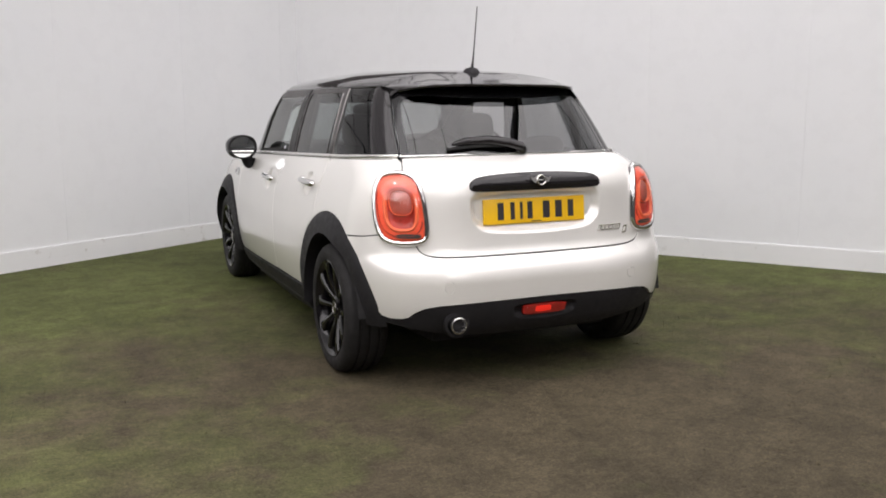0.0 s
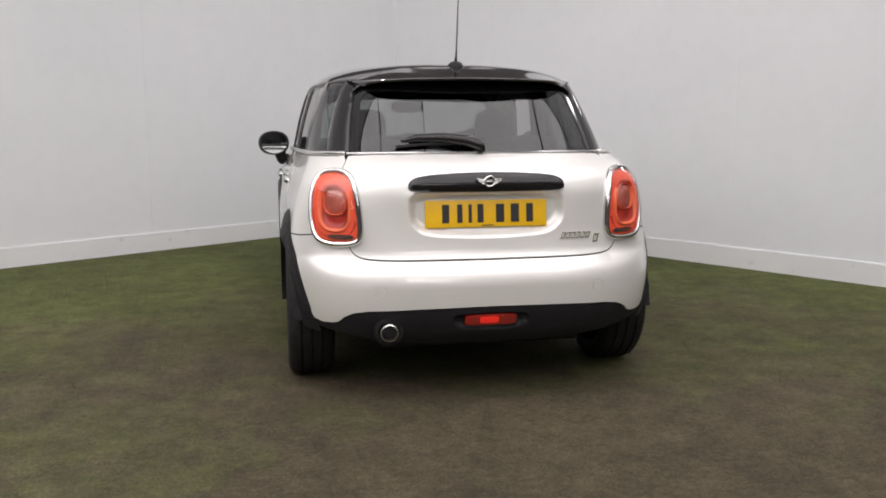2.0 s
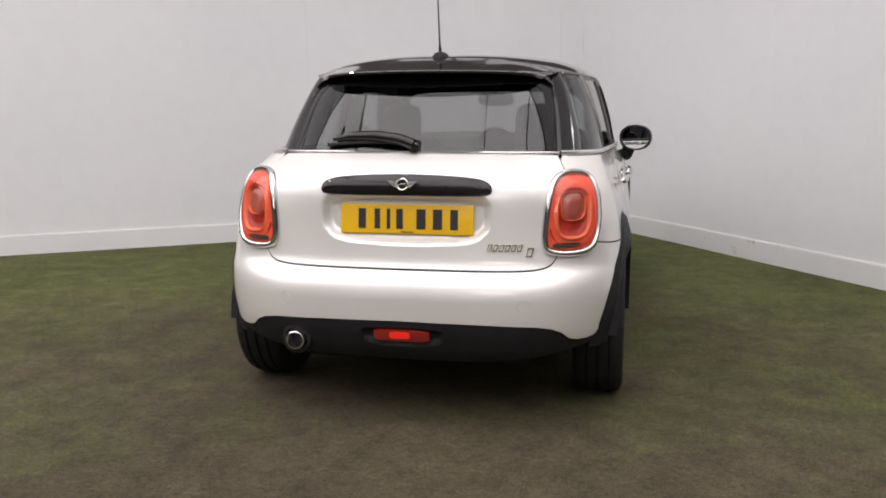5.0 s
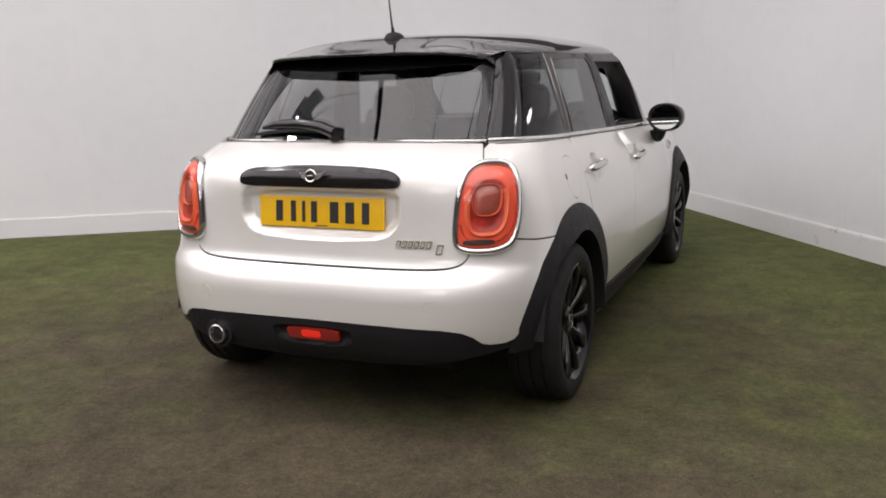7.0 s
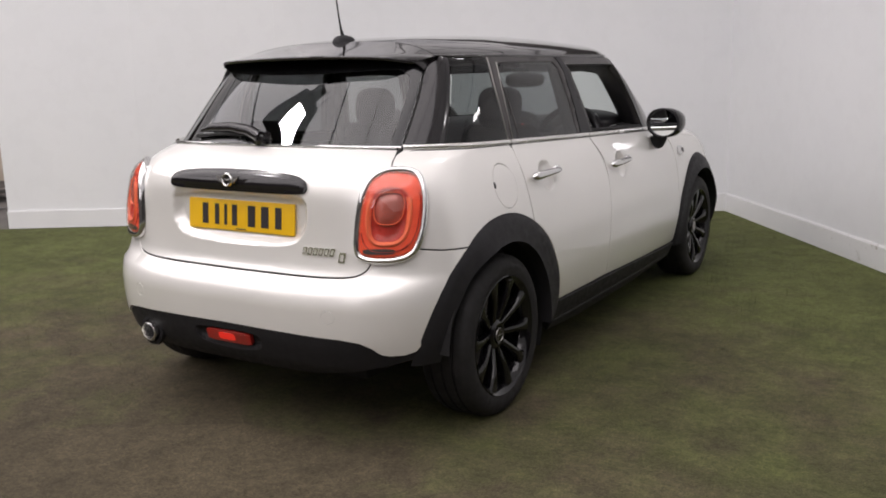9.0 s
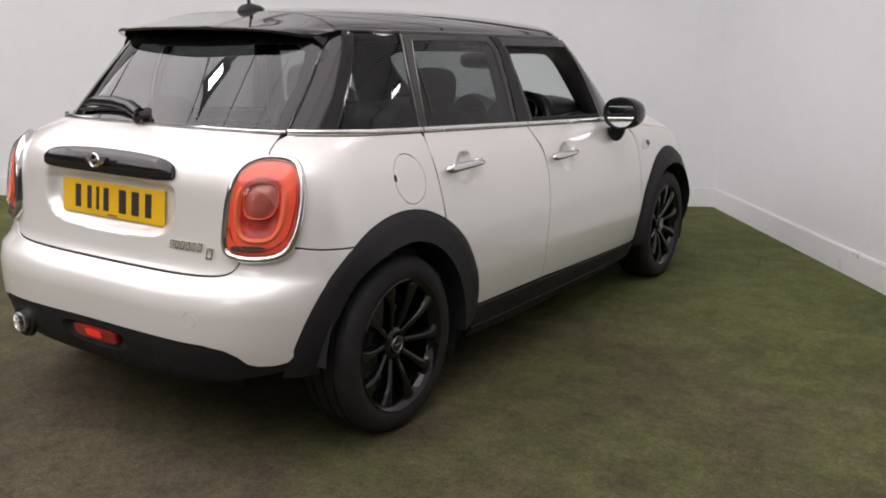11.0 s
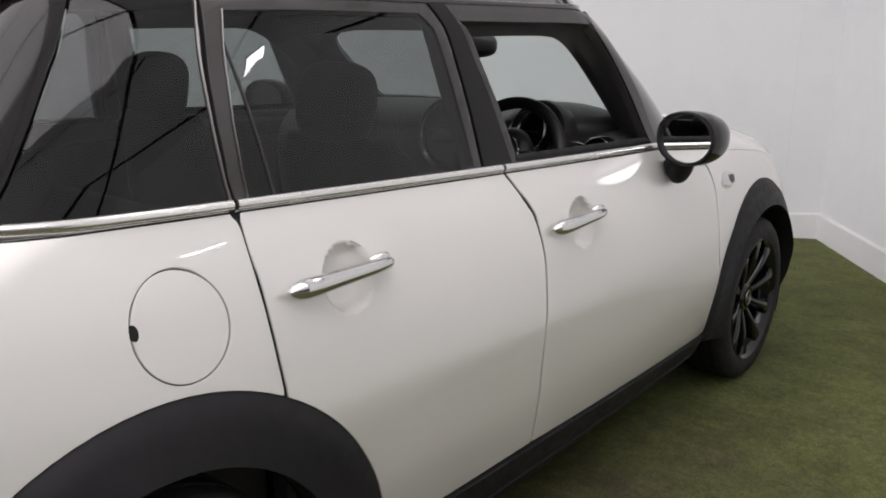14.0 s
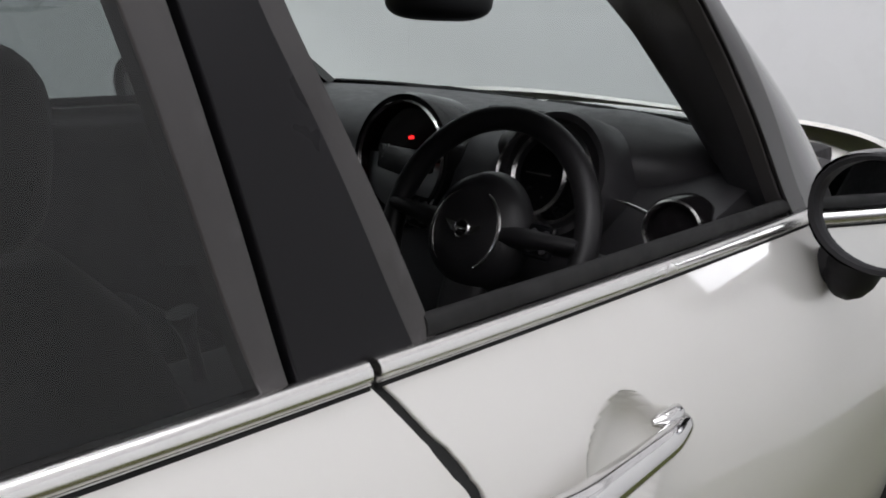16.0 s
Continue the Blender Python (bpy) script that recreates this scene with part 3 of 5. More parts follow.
for x, y, z in ((-2.45, -0.35, 4.05), (4.86, 3.95, 3.82), (1.2, 2.6, 4.3)):
    panel_lamp(x, y, z, 35)

# ---- the car ----
car = tagged(new("car"), "white five-door hatchback with black roof and black wheels, parked on turf", "car")
sideparts = (1, -1)


def S(y, z):
    return (BODY.side(y, z), z)


def R(x, z):
    return (BODY.rear(x, z), z)


def GS(y, z):
    return (GLASS.side(y, z), z)


def GR(x, z):
    return (GLASS.rear(x, z), z)


def both(half):
    """A loop that is alike on both sides, from its right half, listed from the middle round to the middle."""
    return half + [(-u, z) for u, z in reversed(half) if abs(u) > 1e-6]


def belt(y):
    return 1.0305 - 0.0352 * y


def arc_pts(cy, cz, r, a0, a1, n=18, wide=0.0):
    """Points (y, z) on a wheel arch; angles from ahead (0) over the top (90) to the back (180)."""
    out = []
    for i in range(n + 1):
        a = radians(a0 + (a1 - a0) * i / n)
        rr = r * (1 + wide * max(0.0, -math.cos(a)) ** 2)
        out.append((cy + rr * math.cos(a), cz + rr * math.sin(a)))
    return out


REAR_HUB, FRONT_HUB, HUB_Z = 0.562, 3.129, 0.303
RA = (0.595, 0.30, 0.457)
FA = (3.135, 0.30, 0.452)

# lower tail: white bumper, black diffuser
bumper_low = [(0.0, 0.411), (0.30, 0.408), (0.50, 0.402), (0.565, 0.392), (0.602, 0.374), (0.626, 0.350), (0.65, 0.343), (0.69, 0.343), (0.718, 0.353), (0.732, 0.372)]
arch_back = [p for p in arc_pts(*RA, 124.5, 169, 14, 0.055)]
lamp_loop = rounded([R(0.548, 0.963), R(0.660, 0.962), R(0.706, 0.90), R(0.718, 0.73), R(0.688, 0.661), R(0.555, 0.657), R(0.515, 0.695), R(0.526, 0.85)], 3)
lid_gap = [(0.0, 0.600), (0.30, 0.601), (0.45, 0.603), (0.525, 0.610), (0.558, 0.627), (0.573, 0.652), (0.60, 0.72)]


def curved(pts, times=2):
    """An open line with its corners cut."""
    for _ in range(times):
        mid = []
        for a, b in zip(pts, pts[1:]):
            mid += [(a[0] * 0.75 + b[0] * 0.25, a[1] * 0.75 + b[1] * 0.25), (a[0] * 0.25 + b[0] * 0.75, a[1] * 0.25 + b[1] * 0.75)]
        pts = [pts[0]] + mid[1:-1] + [pts[-1]]
    return pts


lid_gap = curved(lid_gap)
half = [R(*p) for p in bumper_low] + [S(*p) for p in reversed(arch_back)] + [R(0.765, 0.690), R(0.735, 0.6965), R(0.70, 0.703), R(0.62, 0.72)] + [R(*p) for p in reversed(lid_gap)]


def circle(cx, cz, r, how, n=24, rz=None):
    return [how(cx + r * math.cos(2 * math.pi * i / n), cz + (rz or r) * math.sin(2 * math.pi * i / n)) for i in range(n)]


sensors = [circle(x, 0.481, 0.0235, R) for x in (0.463, -0.463)]
bumper = panel("rear_bumper", BODY, both(half), PAINT, car, holes=sensors, hole_gap=0.0017, step=0.03, gap=0.0041)[0]
for loop in sensors:
    panel("sensor_cover", BODY, loop, PAINT, bumper, gap=0.0015, step=0.012, depth=0.006, edge=0.006)
    sweep("seam", BODY, loop + loop[:1], [(-0.004, -0.004), (0.004, -0.004), (0.004, -0.007), (-0.004, -0.007)], SEAL, bumper, step=0.01)

fog_out = rounded([R(-0.135, 0.386), R(0.135, 0.386), R(0.172, 0.368), R(0.148, 0.306), R(-0.148, 0.306), R(-0.172, 0.368)], 2)
low_half = [R(*p) for p in bumper_low[1:]] + [S(*p) for p in arc_pts(*RA, 169, 178, 3, 0.055)] + [R(0.70, 0.318), R(0.63, 0.300), R(0.52, 0.272), R(0.36, 0.246), R(0.2, 0.238)]
low_loop = [R(0, 0.411)] + low_half + [R(0, 0.236)] + [(-u, z) for u, z in reversed(low_half)]
diffuser = panel("rear_diffuser", BODY, low_loop, CLAD, car, off=-0.006, holes=[fog_out], step=0.03, depth=0.02, label="matt black plastic lower bumper")[0]
panel("fog_recess", BODY, fog_out, CLAD, diffuser, off=lambda u, z, d: -0.006 - 0.022 * min(1, d / 0.02), step=0.012, gap=-0.001, depth=0.01, edge=0.01)
fog = panel("fog_lamp", BODY, rounded([R(-0.112, 0.376), R(0.112, 0.376), R(0.110, 0.322), R(-0.110, 0.322)], 2, 0.12), REDDARK, car, off=-0.010, step=0.02, depth=0.016,
            label="red rear fog lamp in the black diffuser")[0]
panel("bulb_window", BODY, rounded([R(-0.05, 0.368), R(0.035, 0.368), R(0.035, 0.333), R(-0.05, 0.333)], 2, 0.15), FOGLIT, fog, off=-0.0085, step=0.02, depth=0.004, label="brighter red lens middle")
panel("lens", BODY, rounded([R(-0.110, 0.374), R(0.110, 0.374), R(0.108, 0.324), R(-0.108, 0.324)], 2, 0.12), LENS, fog, off=-0.006, step=0.02, depth=0.003)

pipe = part("exhaust_pipe", transform(lathe([(0.030, 0.10), (0.0305, 0.0), (0.0325, -0.006), (0.0365, -0.004), (0.0375, 0.004), (0.0365, 0.11)], 40, "y"), pose(-0.425, -0.046, 0.316)), SATIN, car, "chrome exhaust tip")
part("pipe_bore", transform(lathe([(0.0, 0.09), (0.031, 0.088)], 32, "y"), pose(-0.425, -0.040, 0.316)), DEEP_BLACK, pipe)
part("pipe_surround", transform(lathe([(0.038, 0.03), (0.046, 0.004), (0.058, 0.006), (0.062, 0.02)], 32, "y"), pose(-0.425, -0.038, 0.318)), CLAD, diffuser)

# tailgate with the plate recess
recess = rounded([R(-0.333, 0.90), R(0.333, 0.90), R(0.338, 0.76), R(0.285, 0.70), R(0.15, 0.682), R(-0.15, 0.682), R(-0.285, 0.70), R(-0.338, 0.76)], 2, 0.2)
lid_half = [R(*p) for p in lid_gap] + [R(0.60, 0.90), R(0.588, 0.972), R(0.566, 1.005), R(0.553, 1.021), R(0.45, 1.026), R(0.3, 1.0285), R(0.0, 1.0295)]
tailgate = panel("tailgate", BODY, both(lid_half), PAINT, car, holes=[recess], step=0.028, gap=0.0041, edge=0.015)[0]


def dish(u, z, d):
    t = min(1.0, d / 0.042)
    return -0.036 * t * t * (3 - 2 * t)


panel("plate_recess", BODY, recess, PAINT, tailgate, off=dish, step=0.014, gap=0.0, depth=0.004, edge=0.012)
grip_loop = rounded([R(-0.338, 0.886), R(-0.325, 0.932), R(-0.24, 0.949), R(0.0, 0.957), R(0.24, 0.949), R(0.325, 0.932), R(0.338, 0.886), R(0.30, 0.874), R(0.0, 0.874), R(-0.30, 0.874)], 2)


def bulge(amount, reach, base=0.0):
    return lambda u, z, d: base + amount * (1 - (1 - min(1.0, d / reach)) ** 2)


grip = panel("boot_grip", BODY, grip_loop, PIANO, tailgate, off=bulge(0.014, 0.03, 0.008), step=0.014, depth=0.024, edge=0.012, label="gloss black grip strip across the tailgate")[0]


def wing_badge(parent, m, scale, mat=CHROME):
    """A round emblem between two small wings, with no lettering."""
    bm = bmesh.new()
    for s in (-1, 1):
        pts = [(0.34, 0.18), (0.95, 0.24), (0.78, 0.06), (0.66, -0.06), (0.52, -0.18), (0.30, -0.20)]
        vs = [bm.verts.new((s * x, 0.0, z)) for x, z in pts]
        f = bm.faces.new(vs)
        ext = bmesh.ops.extrude_face_region(bm, geom=[f])
        bmesh.ops.translate(bm, vec=(0, -0.10, 0), verts=[v for v in ext["geom"] if isinstance(v, bmesh.types.BMVert)])
    ring = lathe([(0.29, 0), (0.30, -0.14), (0.345, -0.16), (0.39, -0.12), (0.39, 0)], 28, "y")
    tmp = bpy.data.meshes.new("ring")
    ring.to_mesh(tmp)
    ring.free()
    bm.from_mesh(tmp)
    bpy.data.meshes.remove(tmp)
    transform(bm, m @ Matrix.Scale(scale, 4))
    ob = part("emblem", bm, mat, parent, "chrome winged round emblem")
    disc = lathe([(0.0, -0.10), (0.29, -0.08)], 24, "y")
    bmd = transform(disc, m @ Matrix.Scale(scale, 4))
    part("emblem_disc", bmd, BLACK, parent)
    bars = bmesh.new()
    box(bars, -0.2, 0.2, -0.15, -0.09, -0.05, 0.05, 0.01)
    part("emblem_bar", transform(bars, m @ Matrix.Scale(scale, 4)), mat, parent)


wing_badge(grip, pose(0, 0.011, 0.922, -8), 0.060, SATIN)

plate = part("number_plate", transform(boxed(-0.26, 0.26, -0.0035, 0.0035, -0.0565, 0.0565, 0.003), pose(0, 0.0605, 0.784, -5.5)), YELLOW, car, "yellow rear number plate with dark bars")
for x, w in ((-0.174, 0.030), (-0.114, 0.022), (-0.070, 0.014), (-0.026, 0.026), (0.058, 0.036), (0.122, 0.036), (0.186, 0.030)):
    part("bar", transform(boxed(x - w / 2, x + w / 2, -0.0052, -0.003, -0.0375, 0.0395, 0.0008, None, 1), pose(0, 0.0605, 0.784, -5.5)), INK, plate)
part("bar", transform(boxed(-0.02, 0.03, -0.0048, -0.003, -0.051, -0.047, 0.0005, None, 1), pose(0, 0.0605, 0.784, -5.5)), INK, plate)
# model badge: a row of small slanted chrome shapes
badge_x = [0.322 + 0.0222 * i for i in range(6)]
for i, x in enumerate(badge_x + [0.470]):
    u, z = R(x, 0.688 if i < 6 else 0.672)
    p, n = Vector(BODY.at(u, z)), Vector(BODY.normal(u, z))
    bm = bmesh.new()
    w, h = (0.0175, 0.027) if i < 6 else (0.024, 0.036)
    outer = [(-w / 2, -h / 2), (w / 2, -h / 2), (w / 2 + 0.009, h / 2), (-w / 2 + 0.009, h / 2)]
    k = 0.56
    inner = [(a * k + 0.001, b * k * 1.15) for a, b in outer]
    vo, vi = [bm.verts.new((a, 0, b)) for a, b in outer], [bm.verts.new((a, 0, b)) for a, b in inner]
    for q in range(4):
        bm.faces.new((vo[q], vo[(q + 1) % 4], vi[(q + 1) % 4], vi[q]))
    ext = bmesh.ops.extrude_face_region(bm, geom=bm.faces[:])
    bmesh.ops.translate(bm, vec=(0, -0.004, 0), verts=[v for v in ext["geom"] if isinstance(v, bmesh.types.BMVert)])
    yaw = math.degrees(math.atan2(n.x, -n.y))
    part("badge_shape", transform(bm, Matrix.Translation(p + n * 0.0012) @ pose(0, 0, 0, 0, 0, yaw)), SATIN, tailgate, "small chrome badge shape")

# flanks
rear_edge = smooth_edge([(0.815, 1.0), (0.810, 0.93), (0.812, 0.86), (0.815, 0.78), (0.822, 0.70)])
mid_edge = smooth_edge([(1.535, 0.976), (1.556, 0.945), (1.590, 0.893), (1.607, 0.84), (1.611, 0.78), (1.603, 0.69), (1.588, 0.58), (1.577, 0.48), (1.573, 0.40), (1.574, 0.325)])
front_edge = smooth_edge([(2.50, 0.945), (2.58, 0.90), (2.645, 0.84), (2.668, 0.79), (2.677, 0.70), (2.684, 0.62), (2.703, 0.55), (2.727, 0.4965)])
flap = circle(0.658, 0.856, 0.082, S, 40)
arch_top = arc_pts(*RA, 60.9, 124.5, 14, 0.055)
quarter_loop = [S(0.302, 1.0205), S(0.42, belt(0.42)), S(0.55, belt(0.55)), S(0.70, belt(0.70)), S(0.811, belt(0.811))] + [S(*p) for p in rear_edge[1:] if p[1] > 0.712] + \
    [S(*p) for p in arch_top] + [R(0.765, 0.690), R(0.735, 0.6965), R(0.70, 0.703), R(0.62, 0.72), R(0.605, 0.90), R(0.588, 0.972), R(0.566, 1.005)]
quarters = dict(zip(sideparts, panel("quarter_panel", BODY, quarter_loop[::-1], PAINT, car, holes=[flap], hole_gap=0.0028, step=0.03, sides=sideparts)))
panel("fuel_flap", BODY, flap, PAINT, quarters[1], gap=0.002, step=0.02, depth=0.008, edge=0.01)
panel("quarter_patch", BODY, circle(0.658, 0.856, 0.082, S, 40), PAINT, quarters[-1], gap=-0.003, step=0.03, depth=0, sides=(-1,))
sweep("seam", BODY, flap + flap[:1], [(-0.008, -0.007), (0.008, -0.007), (0.008, -0.011), (-0.008, -0.011)], SEAL, quarters[1], step=0.012)
# black oval on the paint for the shade in the flap's finger pocket
panel("flap_notch_shade", BODY, circle(0.5815, 0.866, 0.0065, S, 14, 0.0115), SEAL, quarters[1], off=0.0006, gap=0, step=0.01, depth=0.004, edge=0.006)


def cup(cy, cz, r):
    loop = circle(cy, cz, r, S, 72, r * 0.96)
    return loop


def cup_off(u, z, d):
    t = min(1.0, d / 0.034)
    return -0.024 * (1 - (1 - t) ** 2.2)


def door(name, loop, cy, cz, hy, hz):
    made = dict(zip(sideparts, panel(name, BODY, loop, PAINT, car, holes=[cup(cy, cz, 0.067)], step=0.032, sides=sideparts, edge=0.011)))
    for side in sideparts:
        panel("handle_cup", BODY, cup(cy, cz, 0.067), PAINT, made[side], off=cup_off, gap=0.0, step=0.008, depth=0.004, edge=0.007, sides=(side,))

        def on(y, z, lift):
            u = BODY.side(y, z)
            return Vector(BODY.at(u * side, z)) + Vector(BODY.normal(u * side, z)) * lift

        pts, rad, n = [], [], 26
        for i in range(n + 1):
            t = i / n
            e = 0.5 - 0.5 * math.cos(math.pi * t)
            lift = 0.010 + 0.019 * min(1.0, math.sin(math.pi * min(1.0, max(0.0, e))) * 1.5) ** 0.6
            pts.append(on(hy - 0.124 + 0.248 * e, hz - 0.005 + 0.005 * e, lift))
            full = 0.0188 - 0.0072 * e
            a, b = e * 0.248, (1 - e) * 0.248
            cap = min(1.0, math.sqrt(max(0.0, 1 - max(0.0, 1 - a / 0.034) ** 2)), math.sqrt(max(0.0, 1 - max(0.0, 1 - b / 0.014) ** 2)))
            rad.append(max(0.0006, full * cap))
        handle = part("door_handle", tube(pts, rad, 16), CHROME, made[side], "chrome bar door handle", angle=70)
        # the short foot that the bar's front end hooks on to
        foot = [on(hy + 0.078 + 0.046 * k / 6, hz + 0.011, 0.004 + 0.013 * math.sin(math.pi * (k + 0.6) / 7.2)) for k in range(7)]
        part("handle_foot", tube(foot, [0.004, 0.0075, 0.0088, 0.009, 0.0088, 0.007, 0.003], 12), CHROME, handle, angle=70)
    return made


arch_fwd = arc_pts(*RA, 3.5, 60.5, 14)
rear_door_loop = [S(0.819, belt(0.819))] + [S(y + 0.0, z) for y, z in rear_edge[1:-1] if z > 0.712] + [S(*p) for p in reversed(arch_fwd)] + \
    [S(1.2, 0.3275), S(1.4, 0.3265)] + [S(*p) for p in reversed(mid_edge)] + [S(1.3, belt(1.3)), S(1.05, belt(1.05))]
rear_doors = door("rear_door", rear_door_loop, 1.003, 0.857, 0.974, 0.866)
farch_rear = arc_pts(*FA, 155.5, 181, 8)
front_door_loop = [S(*p) for p in mid_edge] + [S(1.9, 0.312), S(2.3, 0.297), S(2.64, 0.285)] + [S(*p) for p in reversed(farch_rear)] + \
    [S(*p) for p in reversed(front_edge)] + [S(2.40, belt(2.40)), S(2.1, belt(2.1)), S(1.8, belt(1.8))]
front_doors = door("front_door", front_door_loop, 1.803, 0.822, 1.764, 0.834)
fender_loop = [S(*p) for p in front_edge[1:]] + [S(*p) for p in arc_pts(*FA, 153.5, 30, 22)] + [S(3.62, 0.56), S(3.60, 0.70), S(3.40, 0.805), S(3.2, 0.845), S(3.0, 0.872), S(2.8, 0.892)]
fenders = dict(zip(sideparts, panel("front_fender", BODY, fender_loop, PAINT, car, step=0.035, sides=sideparts)))
bonnet_half = [S(2.62, 0.898), S(2.8, 0.8925), S(3.0, 0.8725), S(3.2, 0.8455), S(3.40, 0.8055), S(3.60, 0.7005), S(3.62, 0.56), (2.6, 0.50), (3.0, 0.45)]
nose_loop = bonnet_half + [(3.0, 0.93), (2.6, 0.945), S(2.62, 0.95)]
panel("front_end", BODY, [(min(u, 2.9995), z) for u, z in nose_loop], PAINT, car, step=0.05, sides=sideparts, gap=0.0018, depth=0.01)
bm = bmesh.new()
nx, ny = 20, 22
grid = []
for j in range(ny + 1):
    y = 2.46 + 1.16 * j / ny
    zt = 0.935 - 0.10 * max(0, (y - 2.75) / 0.87) ** 2
    w = BODY.at(BODY.side(min(y, 3.55), 0.93), 0.93)[0] * (1.0 if y < 3.3 else 1 - 0.25 * ((y - 3.3) / 0.32) ** 2)
    grid.append([bm.verts.new((w * (2 * i / nx - 1), y, zt - 0.03 + 0.058 * (1 - abs(2 * i / nx - 1) ** 2.6))) for i in range(nx + 1)])
for j in range(ny):
    for i in range(nx):
        bm.faces.new((grid[j][i], grid[j][i + 1], grid[j + 1][i + 1], grid[j + 1][i]))
part("bonnet", bm, PAINT, car, angle=60)

# dark joints behind the gaps between panels
for line in ([S(*p) for p in rear_edge], [S(*p) for p in mid_edge], [S(*p) for p in front_edge],
             [S(0.335, 0.677), R(0.765, 0.690), R(0.735, 0.6965), R(0.70, 0.703)], [S(*p) for p in arc_pts(*FA, 153, 120, 4)][:1] + [S(2.8, 0.892), S(3.0, 0.872), S(3.2, 0.845), S(3.4, 0.805)],
             [R(0.588, 0.972), R(0.566, 1.005), R(0.553, 1.021)]):
    sweep("joint", BODY, line, GAP, SEAL, car, sides=sideparts)
sweep("joint", BODY, both([R(*p) for p in reversed(lid_gap)])[:], GAP, SEAL, car)

# wheel-arch cladding, sills, scuttle badges


def cladding(name, hub_y, c, r_out, r_in, a0, a1, wide):
    n = 40
    for side in sideparts:
        verts, faces = [], []
        rows = 7
        for i in range(n + 1):
            a = radians(a0 + (a1 - a0) * i / n)
            ro = r_out * (1 + wide * max(0.0, -math.cos(a)) ** 2)
            for k in range(rows):
                t = min(1.0, k / (rows - 2))
                r = ro + 0.004 - (ro + 0.004 - r_in) * t
                cy = c[0] * (1 - t) + hub_y * t
                y, z = cy + r * math.cos(a), c[1] + r * math.sin(a)
                u = BODY.side(y, z) * side
                p, q = Vector(BODY.at(u, z)), Vector(BODY.normal(u, z))
                want = 0.840 - 0.95 * max(0.0, 0.5 - y) ** 2
                fade = min(1.0, max(0.0, (158 - math.degrees(a)) / 45)) if hub_y < 1 else 1.0
                lift = 0.003 + 0.005 * fade + min(0.055, max(0.0, want - abs(p.x))) * t ** 1.2 * fade
                v = p + Vector((side * lift, 0, 0)) * (0.6 + 0.4 * abs(q.x))
                if k == 0:
                    v = p - q * 0.004
                if k == rows - 1:
                    v = verts[-1] + Vector((-side * 0.05, 0, 0))
                verts.append(v)
        for i in range(n):
            for k in range(rows - 1):
                f = (i * rows + k, i * rows + k + 1, (i + 1) * rows + k + 1, (i + 1) * rows + k)
                faces.append(f if side > 0 else f[::-1])
        ob = link(name, verts, faces, CLAD, car, "matt black plastic wheel-arch trim")
        ob.data.set_sharp_from_angle(angle=radians(45))


cladding("arch_trim", REAR_HUB, RA, 0.457, 0.362, -6, 180, 0.055)
cladding("arch_trim", FRONT_HUB, FA, 0.452, 0.362, -14, 186, 0.0)
sill_loop = [S(1.03, 0.329), S(1.3, 0.325), S(1.7, 0.319), S(2.2, 0.300), S(2.69, 0.281), S(2.70, 0.19), S(2.3, 0.165), S(1.4, 0.165), S(1.04, 0.19)]
panel("sill_trim", BODY, sill_loop, CLAD, car, off=0.008, depth=0.03, step=0.04, sides=sideparts, label="matt black plastic sill trim")
sweep("sill_edge", BODY, [S(1.05, 0.232), S(1.6, 0.226), S(2.66, 0.212)], bar(0.011, 0.012), CLAD, car, sides=sideparts)
for side in sideparts:
    rim = rounded([S(2.722, 0.800), S(2.750, 0.826), S(2.815, 0.822), S(2.842, 0.796), S(2.815, 0.768), S(2.750, 0.770)], 3)
    panel("side_repeater", BODY, rim, CHROME, fenders[side], off=bulge(0.010, 0.016, 0.002), gap=0, step=0.008, depth=0.01, edge=0.006, sides=(side,), label="chrome-edged side repeater")
    panel("repeater_lens", BODY, rounded([S(2.772, 0.813), S(2.826, 0.809), S(2.826, 0.784), S(2.772, 0.786)], 2, 0.15), FRAME, fenders[side], off=bulge(0.004, 0.01, 0.0115), gap=0, step=0.008, depth=0.006, edge=0.006, sides=(side,), label="dark repeater lens")

# tail lamps


